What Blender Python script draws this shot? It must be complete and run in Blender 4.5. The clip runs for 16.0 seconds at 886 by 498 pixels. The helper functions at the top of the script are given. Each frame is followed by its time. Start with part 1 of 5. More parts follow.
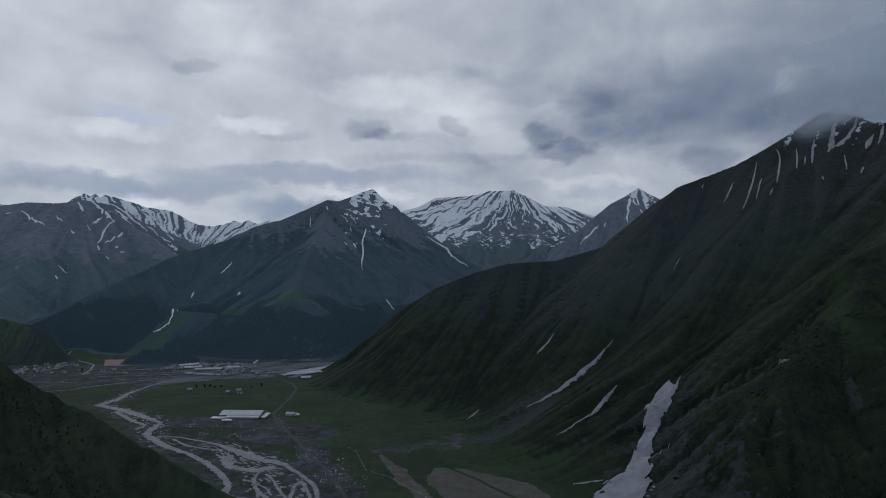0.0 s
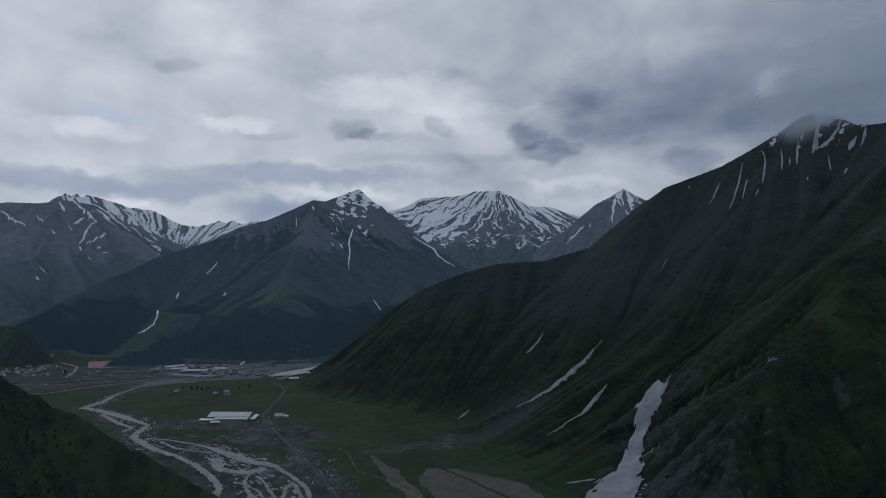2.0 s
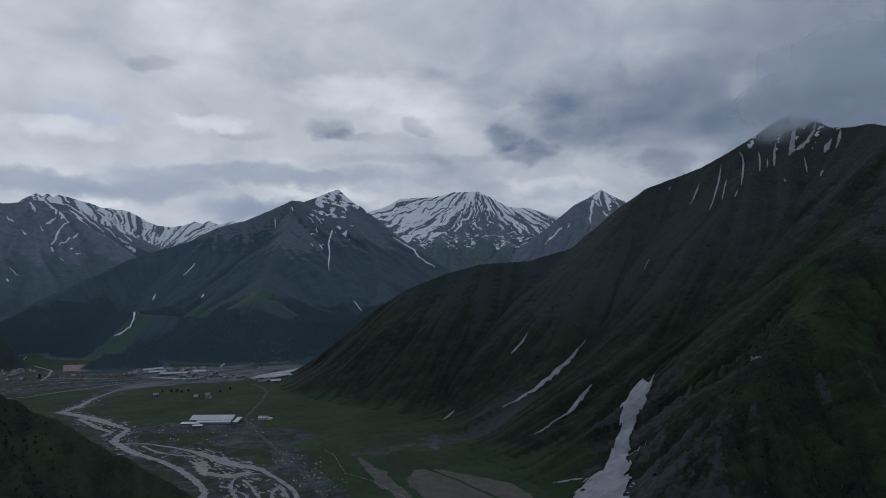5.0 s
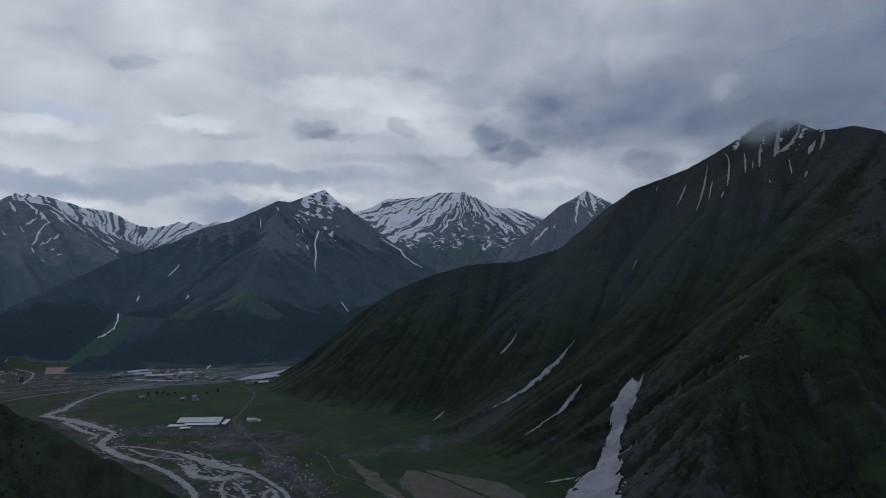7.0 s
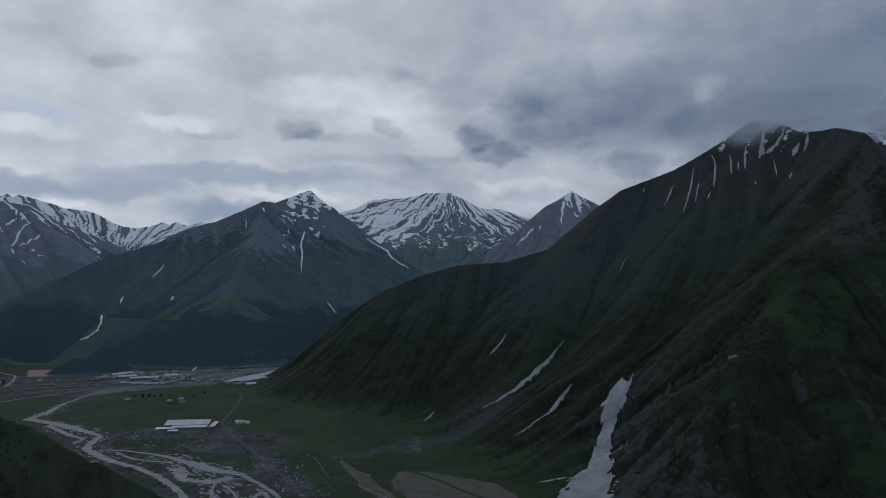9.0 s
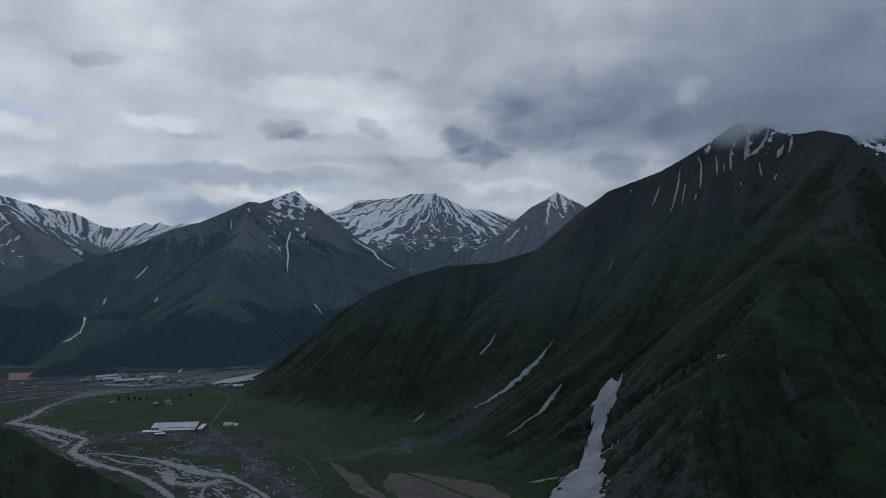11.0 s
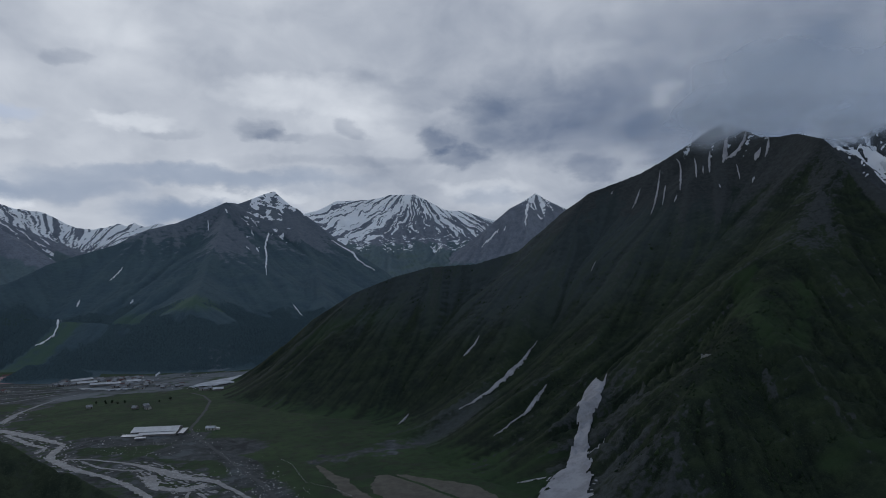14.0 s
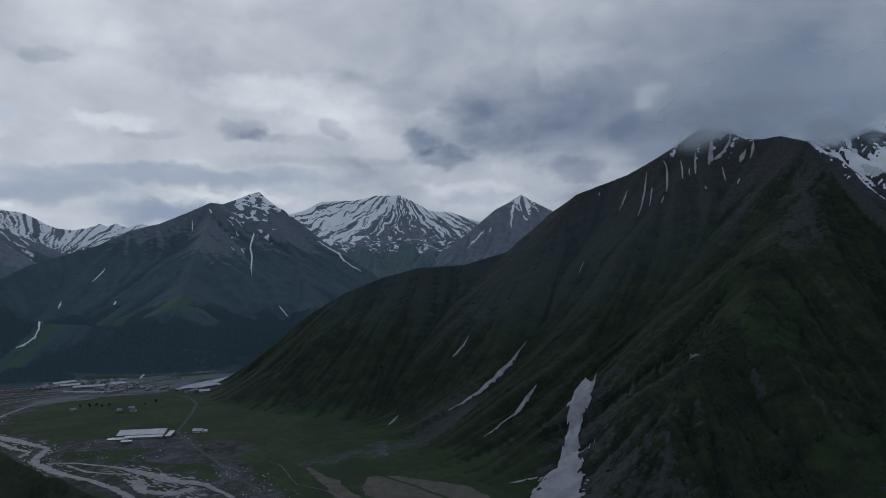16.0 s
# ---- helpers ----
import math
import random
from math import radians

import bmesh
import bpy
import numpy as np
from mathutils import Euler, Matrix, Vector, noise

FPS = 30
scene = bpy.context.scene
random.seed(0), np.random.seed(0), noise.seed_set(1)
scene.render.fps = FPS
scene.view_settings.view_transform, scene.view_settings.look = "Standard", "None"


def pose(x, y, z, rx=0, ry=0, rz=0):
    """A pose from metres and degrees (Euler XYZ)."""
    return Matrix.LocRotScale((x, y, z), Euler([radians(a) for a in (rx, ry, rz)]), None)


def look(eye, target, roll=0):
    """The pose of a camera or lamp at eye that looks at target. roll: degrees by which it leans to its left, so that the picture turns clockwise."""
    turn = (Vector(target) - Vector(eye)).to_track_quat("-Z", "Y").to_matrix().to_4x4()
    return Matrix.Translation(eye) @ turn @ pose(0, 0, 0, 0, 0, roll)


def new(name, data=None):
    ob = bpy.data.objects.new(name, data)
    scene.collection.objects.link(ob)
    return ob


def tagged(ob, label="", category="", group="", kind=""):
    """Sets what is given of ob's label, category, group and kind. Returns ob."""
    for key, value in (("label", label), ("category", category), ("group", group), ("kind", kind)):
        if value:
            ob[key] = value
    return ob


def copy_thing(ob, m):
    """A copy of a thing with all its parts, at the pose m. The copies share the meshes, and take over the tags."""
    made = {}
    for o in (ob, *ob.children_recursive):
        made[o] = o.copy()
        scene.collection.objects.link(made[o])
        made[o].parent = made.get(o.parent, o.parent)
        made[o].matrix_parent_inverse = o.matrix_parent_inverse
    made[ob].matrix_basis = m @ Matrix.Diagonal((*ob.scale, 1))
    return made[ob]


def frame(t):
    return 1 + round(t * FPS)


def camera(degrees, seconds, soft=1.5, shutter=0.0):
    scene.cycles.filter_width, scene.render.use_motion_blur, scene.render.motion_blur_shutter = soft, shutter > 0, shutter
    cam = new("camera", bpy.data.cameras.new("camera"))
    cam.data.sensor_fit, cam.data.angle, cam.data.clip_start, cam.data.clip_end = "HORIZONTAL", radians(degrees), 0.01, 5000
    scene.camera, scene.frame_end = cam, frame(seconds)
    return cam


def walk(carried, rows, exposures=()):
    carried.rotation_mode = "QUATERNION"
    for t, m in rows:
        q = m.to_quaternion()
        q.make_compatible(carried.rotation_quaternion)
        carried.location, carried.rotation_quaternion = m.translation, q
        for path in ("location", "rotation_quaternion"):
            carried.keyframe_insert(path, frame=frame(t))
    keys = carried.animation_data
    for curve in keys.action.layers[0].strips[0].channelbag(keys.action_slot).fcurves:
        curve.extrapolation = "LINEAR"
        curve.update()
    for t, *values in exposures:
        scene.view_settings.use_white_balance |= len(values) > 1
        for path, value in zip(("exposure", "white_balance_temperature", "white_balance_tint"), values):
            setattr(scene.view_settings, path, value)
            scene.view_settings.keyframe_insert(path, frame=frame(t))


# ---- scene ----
cam = camera(70.4, 16.0, soft=0.9)
EYE = 158.0
# seconds, x, y, z above EYE, yaw, pitch, roll
ROWS = [
    (0, 0.00, 0.00, 0.00, 0.000, 2.000, 0.000),
    (1, -2.54, 0.21, -0.05, -0.667, 2.014, 0.043),
    (2, -5.07, 0.44, -0.07, -1.332, 2.029, 0.088),
    (3, -7.57, 0.69, -0.07, -1.998, 2.046, 0.133),
    (4, -10.05, 0.95, -0.05, -2.663, 2.063, 0.179),
    (5, -12.52, 1.23, -0.02, -3.328, 2.081, 0.225),
    (6, -14.97, 1.53, 0.03, -3.994, 2.100, 0.271),
    (7, -17.42, 1.85, 0.08, -4.661, 2.120, 0.315),
    (8, -19.87, 2.19, 0.14, -5.330, 2.141, 0.359),
    (9, -22.31, 2.54, 0.20, -6.000, 2.164, 0.400),
    (10, -24.75, 2.92, 0.26, -6.672, 2.188, 0.440),
    (11, -27.20, 3.31, 0.31, -7.346, 2.213, 0.477),
    (12, -29.66, 3.73, 0.36, -8.023, 2.241, 0.510),
    (13, -32.12, 4.16, 0.40, -8.704, 2.269, 0.541),
    (14, -34.60, 4.61, 0.42, -9.388, 2.300, 0.568),
    (15, -37.10, 5.09, 0.42, -10.075, 2.333, 0.590),
    (16, -39.61, 5.58, 0.40, -10.767, 2.367, 0.608),
]
walk(cam, [(t, pose(x, y, EYE + z, 90 + pitch, roll, yaw)) for t, x, y, z, yaw, pitch, roll in ROWS])


# ---- node helpers ----
class Nodes:
    """Short calls for building a node tree."""

    def __init__(self, tree):
        self.tree = tree
        tree.nodes.clear()

    def add(self, kind, inputs=None, **props):
        n = self.tree.nodes.new(kind)
        for k, v in props.items():
            setattr(n, k, v)
        for k, v in (inputs or {}).items():
            self.plug(n.inputs[k], v)
        return n

    def plug(self, socket, v):
        if isinstance(v, bpy.types.NodeSocket):
            self.tree.links.new(v, socket)
        elif v is not None:
            if socket.type == "RGBA" and len(v) == 3:
                v = (*v, 1)
            socket.default_value = v

    def math(self, op, a, b=0.0, c=0.0, clamp=False):
        n = self.add("ShaderNodeMath", operation=op, use_clamp=clamp)
        for s, v in zip(n.inputs, (a, b, c)):
            self.plug(s, v)
        return n.outputs[0]

    def vmath(self, op, a, b=None, scale=None):
        n = self.add("ShaderNodeVectorMath", operation=op)
        self.plug(n.inputs[0], a)
        if b is not None:
            self.plug(n.inputs[1], b)
        if scale is not None:
            self.plug(n.inputs["Scale"], scale)
        return n.outputs["Value" if op in ("DOT_PRODUCT", "LENGTH", "DISTANCE") else "Vector"]

    def noise(self, vec, scale, detail=4.0, rough=0.55, distort=0.0):
        return self.add("ShaderNodeTexNoise", {"Vector": vec, "Scale": scale, "Detail": detail, "Roughness": rough, "Distortion": distort}).outputs["Fac"]

    def ramp(self, x, lo, hi, a=0.0, b=1.0, smooth=True):
        n = self.add("ShaderNodeMapRange", {"Value": x, "From Min": lo, "From Max": hi, "To Min": a, "To Max": b})
        if smooth:
            n.interpolation_type = "SMOOTHSTEP"
        return n.outputs["Result"]

    def mix(self, fac, a, b, blend="MIX"):
        n = self.add("ShaderNodeMix", data_type="RGBA", blend_type=blend)
        self.plug(n.inputs[0], fac)
        self.plug(n.inputs[6], a)
        self.plug(n.inputs[7], b)
        return n.outputs[2]

    def attr(self, name):
        return self.add("ShaderNodeAttribute", attribute_name=name).outputs["Fac"]


def material(name):
    m = bpy.data.materials.new(name)
    m.use_nodes = True
    return m, Nodes(m.node_tree)


def finish(nt, colour, rough=0.9, height=None, bump=0.5, dist=0.3, metal=0.0, spec=0.3):
    b = nt.add("ShaderNodeBsdfPrincipled", {"Base Color": colour, "Roughness": rough, "Metallic": metal, "Specular IOR Level": spec})
    if height is not None:
        n = nt.add("ShaderNodeBump", {"Height": height, "Strength": bump, "Distance": dist})
        nt.plug(b.inputs["Normal"], n.outputs[0])
    nt.add("ShaderNodeOutputMaterial", {"Surface": b.outputs[0]})


# ---- sky, sun ----
SUN_AZ, SUN_EL = -12.0, 24.0   # degrees from +y towards +x, and above the horizon


# clouds of the deck: azimuth from +y, sine of the elevation, half width, half height, strength
HEAPS_LIT = (
    (-0.049, 0.269, 0.118, 0.021, 0.30), (0.019, 0.234, 0.054, 0.018, 0.22), (-0.483, 0.196, 0.055, 0.011, 0.24), (-0.302, 0.224, 0.035, 0.010, 0.30),
    (-0.320, 0.345, 0.059, 0.028, 0.16), (-0.580, 0.175, 0.059, 0.018, 0.10), (0.073, 0.199, 0.036, 0.021, 0.14), (0.180, 0.250, 0.039, 0.010, 0.14),
    (-0.138, 0.121, 0.080, 0.008, 0.26), (0.227, 0.132, 0.059, 0.009, 0.18), (0.517, 0.261, 0.012, 0.011, 0.20), (-0.449, 0.105, 0.022, 0.009, 0.30), (0.303, 0.174, 0.025, 0.033, 0.10))
HEAPS_DARK = (
    (-0.130, 0.216, 0.038, 0.013, 0.24), (-0.089, 0.211, 0.045, 0.008, 0.20), (0.025, 0.226, 0.022, 0.013, 0.26), (0.149, 0.210, 0.033, 0.020, 0.34),
    (0.193, 0.185, 0.045, 0.017, 0.34), (-0.368, 0.292, 0.029, 0.010, 0.18), (-0.248, 0.206, 0.034, 0.008, 0.14), (0.399, 0.159, 0.041, 0.014, 0.24), (0.237, 0.257, 0.047, 0.016, 0.12))
MASSES = (
    (0.345, 0.240, 0.150, 0.060, 0.34), (0.087, 0.282, 0.080, 0.018, 0.14), (0.194, 0.355, 0.144, 0.043, 0.10), (-0.175, 0.297, 0.062, 0.023, 0.12), (0.576, 0.208, 0.100, 0.040, 0.30),
    (0.552, 0.323, 0.140, 0.050, 0.16), (0.705, 0.222, 0.079, 0.075, 0.26), (-0.467, 0.302, 0.060, 0.021, 0.08), (-0.013, 0.173, 0.144, 0.007, 0.08))
BANKS = ((-0.200, 0.147, 0.187, 0.011, 0.62), (-0.534, 0.122, 0.092, 0.014, 0.65), (-0.191, 0.095, 0.110, 0.017, 0.85), (-0.389, 0.124, 0.090, 0.016, 0.60), (0.244, 0.117, 0.038, 0.011, 0.35), (-0.040, 0.134, 0.036, 0.012, 0.25))


def make_world():
    w = bpy.data.worlds.new("overcast_sky")
    w.use_nodes = True
    scene.world = w
    nt = Nodes(w.node_tree)
    d = nt.add("ShaderNodeTexCoord").outputs["Generated"]
    sky = nt.add("ShaderNodeTexSky", sky_type="NISHITA", sun_disc=False, sun_elevation=radians(SUN_EL), sun_rotation=radians(SUN_AZ)).outputs[0]
    xyz = nt.add("ShaderNodeSeparateXYZ", {"Vector": d})
    up = nt.math("MAXIMUM", xyz.outputs["Z"], 0.0)
    k = nt.math("DIVIDE", 1.0, nt.math("ADD", up, 0.30))
    flat = nt.vmath("MULTIPLY", nt.vmath("SCALE", d, scale=k), (1.0, 0.8, 0.9))
    az = nt.math("ARCTAN2", xyz.outputs["X"], xyz.outputs["Y"])
    el = xyz.outputs["Z"]
    # broken cloud: broad masses and heaps, with edges drawn out into shreds
    def swirl(scale, detail, rough, sa, se):
        n = nt.add("ShaderNodeTexNoise", {"Vector": nt.vmath("MULTIPLY", d, (1.0, 1.0, 1.7)), "Scale": scale, "Detail": detail, "Roughness": rough}).outputs["Color"]
        return nt.vmath("MULTIPLY", nt.vmath("SUBTRACT", n, (0.5, 0.5, 0.5)), (sa, se, 0.0))

    at = nt.add("ShaderNodeCombineXYZ", {"X": az, "Y": el, "Z": 0.0}).outputs[0]
    at = nt.vmath("ADD", at, swirl(7.0, 3.0, 0.5, 0.10, 0.050))
    at = nt.vmath("ADD", at, swirl(22.0, 5.0, 0.58, 0.060, 0.034))

    def spot(place, half, soft=1.0):
        """A soft heap or clearing round one direction of the sky."""
        v = nt.vmath("MULTIPLY", nt.vmath("SUBTRACT", at, (*place, 0.0)), (1 / half[0], 1 / half[1], 0.0))
        return nt.ramp(nt.vmath("DOT_PRODUCT", v, v), 1.1 + 1.3 * soft, 1.0 - soft)

    big = nt.noise(nt.vmath("ADD", flat, (3.4, 0.4, 0.0)), 1.5, 4.0, 0.5, 0.5)
    mid = nt.noise(nt.vmath("ADD", flat, (7.7, 2.9, 0.0)), 3.6, 4.0, 0.48, 0.4)
    fine = nt.noise(nt.vmath("MULTIPLY", d, (1.0, 1.0, 1.4)), 11.0, 5.0, 0.52, 0.5)
    v = nt.math("ADD", nt.math("MULTIPLY", nt.math("SUBTRACT", big, 0.5), 0.55), nt.math("MULTIPLY", nt.math("SUBTRACT", mid, 0.5), 0.62))
    v = nt.math("ADD", v, nt.math("MULTIPLY", nt.math("SUBTRACT", fine, 0.5), 0.46))
    # the deck thickens towards the near summit
    lit = nt.math("ADD", v, nt.math("SUBTRACT", 0.70, nt.math("MULTIPLY", nt.math("MULTIPLY", nt.ramp(az, -0.25, 0.75), nt.ramp(az, 1.7, 0.85)), 0.36)))
    for a0, e0, sa, se, k in HEAPS_LIT:
        lit = nt.math("ADD", lit, nt.math("MULTIPLY", spot((a0, e0), (sa, se)), k))
    for a0, e0, sa, se, k in HEAPS_DARK:
        lit = nt.math("SUBTRACT", lit, nt.math("MULTIPLY", spot((a0, e0), (sa, se), 0.75), k))
    for a0, e0, sa, se, k in MASSES:
        lit = nt.math("SUBTRACT", lit, nt.math("MULTIPLY", spot((a0, e0), (sa, se)), k))
    lit = nt.math("MINIMUM", nt.math("MAXIMUM", lit, 0.02), 1.05)
    cloud = nt.mix(lit, (0.118, 0.161, 0.252), (0.640, 0.682, 0.750))
    gap = nt.math("MULTIPLY", spot((-0.465, 0.218), (0.05, 0.009)), 0.55)
    cloud = nt.mix(gap, cloud, nt.mix(0.12, (0.36, 0.46, 0.66), nt.vmath("SCALE", sky, scale=0.05)))
    for a0, e0, sa, se, k in BANKS:
        cloud = nt.mix(nt.math("MULTIPLY", spot((a0, e0), (sa, se)), k), cloud, (0.230, 0.298, 0.420))
    # the unseen deck above the view is made dim and bluish to darken the land
    col = nt.mix(nt.ramp(el, 0.40, 0.75), cloud, nt.mix(lit, (0.074, 0.116, 0.190), (0.150, 0.220, 0.335)))
    bg = nt.add("ShaderNodeBackground", {"Color": col, "Strength": 1.0})
    nt.add("ShaderNodeOutputWorld", {"Surface": bg.outputs[0]})


make_world()
sun = new("sun", bpy.data.lights.new("sun", "SUN"))
sun.data.energy, sun.data.angle, sun.data.color = 0.4, radians(40), (1.0, 0.98, 0.97)
sun.matrix_world = look((0, 0, 900), (-math.sin(radians(SUN_AZ)) * 1000, -math.cos(radians(SUN_AZ)) * 1000, 900 - 1000 * math.tan(radians(SUN_EL))))


# ---- noise and terrain arithmetic ----
def smooth(x, lo, hi):
    k = np.clip((x - lo) / (hi - lo), 0, 1)
    return k * k * (3 - 2 * k)


def perlin(x, y, seed=0):
    """Gradient noise, about -1 to 1."""
    x0, y0 = np.floor(x), np.floor(y)
    fx, fy = x - x0, y - y0
    ix, iy = x0.astype(np.int64), y0.astype(np.int64)

    def corner(dx, dy):
        h = (ix + dx) * 374761393 + (iy + dy) * 668265263 + seed * 974711
        h = (h ^ (h >> 13)) * 1274126177
        h = (h ^ (h >> 16)) & 0xFFFF
        a = h * (2 * np.pi / 65536)
        return np.cos(a) * (fx - dx) + np.sin(a) * (fy - dy)

    u, v = fx * fx * fx * (fx * (fx * 6 - 15) + 10), fy * fy * fy * (fy * (fy * 6 - 15) + 10)
    a, b, c, e = corner(0, 0), corner(1, 0), corner(0, 1), corner(1, 1)
    return 1.5 * ((a * (1 - u) + b * u) * (1 - v) + (c * (1 - u) + e * u) * v)


def fbm(x, y, size, octaves=5, gain=0.5, seed=0):
    out, amp = 0, 1
    for i in range(octaves):
        out = out + amp * perlin(x / size * 2 ** i, y / size * 2 ** i, seed + i)
        amp *= gain
    return out


def crest_field(x, y, crests):
    """Height of a range, the highest of the crests, each falling off to its sides, and the distance from that crest."""
    out, far = np.full(x.shape, -1e4), np.zeros(x.shape)
    for pts, top, low, knee in crests:
        h, dist = np.full(x.shape, -1e4), np.zeros(x.shape)
        for (ax, ay, az), (bx, by, bz) in zip(pts[:-1], pts[1:]):
            dx, dy = bx - ax, by - ay
            k = np.clip(((x - ax) * dx + (y - ay) * dy) / (dx * dx + dy * dy), 0, 1)
            d = np.hypot(x - ax - k * dx, y - ay - k * dy)
            hs = az + k * (bz - az) - low * d - (top - low) * knee * (1 - np.exp(-d / knee))
            dist = np.where(hs > h, d, dist)
            h = np.maximum(h, hs)
        far = np.where(h > out, dist, far)
        k = 10.0
        gap = np.clip(1 - np.abs(out - h) / k, 0, 1)
        out = np.maximum(out, h) + k / 4 * gap * gap
    return out, far


def sample(grid, x, y, x0, y0, step):
    i, j = np.clip((x - x0) / step, 0, grid.shape[1] - 1.001), np.clip((y - y0) / step, 0, grid.shape[0] - 1.001)
    a, b = i.astype(int), j.astype(int)
    u, v = i - a, j - b
    return (grid[b, a] * (1 - u) + grid[b, a + 1] * u) * (1 - v) + (grid[b + 1, a] * (1 - u) + grid[b + 1, a + 1] * u) * v


class Land:
    """A heightfield on a square grid, with streaks that run down its fall lines."""

    def __init__(self, x0, x1, y0, y1, step, crests, warp, seed):
        self.x0, self.y0, self.step, self.seed = x0, y0, step, seed
        self.x, self.y = np.meshgrid(np.arange(x0, x1 + step, step), np.arange(y0, y1 + step, step))
        wx, wy = fbm(self.x, self.y, warp * 12, 2, 0.35, seed) * warp * 1.3, fbm(self.x, self.y, warp * 12, 2, 0.35, seed + 9) * warp * 1.3
        far = crest_field(self.x, self.y, crests)[1]
        calm = smooth(far, 0, warp * 6) * 0.9 + 0.1
        self.z, self.far = crest_field(self.x + wx * calm, self.y + wy * calm, crests)
        soft_z = self.z.copy()
        for _ in range(10):
            soft_z[1:-1, 1:-1] = (soft_z[:-2, 1:-1] + soft_z[2:, 1:-1] + soft_z[1:-1, :-2] + soft_z[1:-1, 2:]) / 4
        self.z += (soft_z - self.z) * smooth(self.far, 2 * step, 12 * step)
        gy, gx = np.gradient(self.z, step)
        n = np.hypot(gx, gy) + 1e-6
        self.gx, self.gy, self.slope = gx / n, gy / n, n

    def streaks(self, size, reach, octaves=2, seed=0, count=9):
        """Noise smeared along the fall line: gullies and ribs."""
        out = 0
        for sign in (-1, 1):
            x, y = self.x.copy(), self.y.copy()
            for i in range(count):
                out = out + fbm(x, y, size, octaves, 0.55, self.seed + seed)
                x += sign * reach / count * sample(self.gx, x, y, self.x0, self.y0, self.step)
                y += sign * reach / count * sample(self.gy, x, y, self.x0, self.y0, self.step)
        out = out / (2 * count)
        return out / (out.std() + 1e-9)

    def at(self, x, y, grid=None):
        return sample(self.z if grid is None else grid, np.asarray(x, float), np.asarray(y, float), self.x0, self.y0, self.step)


def floor_z(x, y):
    """The valley floor, which falls gently down the valley."""
    return (700 - np.clip(y, 150, 1500)) * 0.0165 + 0.0 * x


def sheet(name, x, y, z, mat, keep=None, attrs=None):
    """A mesh of quads over a grid of points."""
    rows, cols = z.shape
    idx = np.arange(rows * cols).reshape(rows, cols)
    q = np.stack([idx[:-1, :-1], idx[:-1, 1:], idx[1:, 1:], idx[1:, :-1]], -1).reshape(-1, 4)
    if keep is not None:
        kf = keep.ravel()
        q = q[kf[q].any(1)]
    used = np.unique(q)
    remap = np.zeros(rows * cols, np.int64)
    remap[used] = np.arange(len(used))
    q = remap[q]
    me = bpy.data.meshes.new(name)
    me.vertices.add(len(used))
    me.vertices.foreach_set("co", np.stack([x.ravel()[used], y.ravel()[used], z.ravel()[used]], -1).astype(np.float32).ravel())
    me.loops.add(q.size)
    me.loops.foreach_set("vertex_index", q.astype(np.int32).ravel())
    me.polygons.add(len(q))
    me.polygons.foreach_set("loop_start", np.arange(0, q.size, 4, dtype=np.int32))
    me.polygons.foreach_set("use_smooth", np.ones(len(q), bool))
    for k, v in (attrs or {}).items():
        a = me.attributes.new(k, "FLOAT", "POINT")
        a.data.foreach_set("value", v.ravel()[used].astype(np.float32))
    me.update(calc_edges=True)
    me.materials.append(mat)
    return new(name, me)


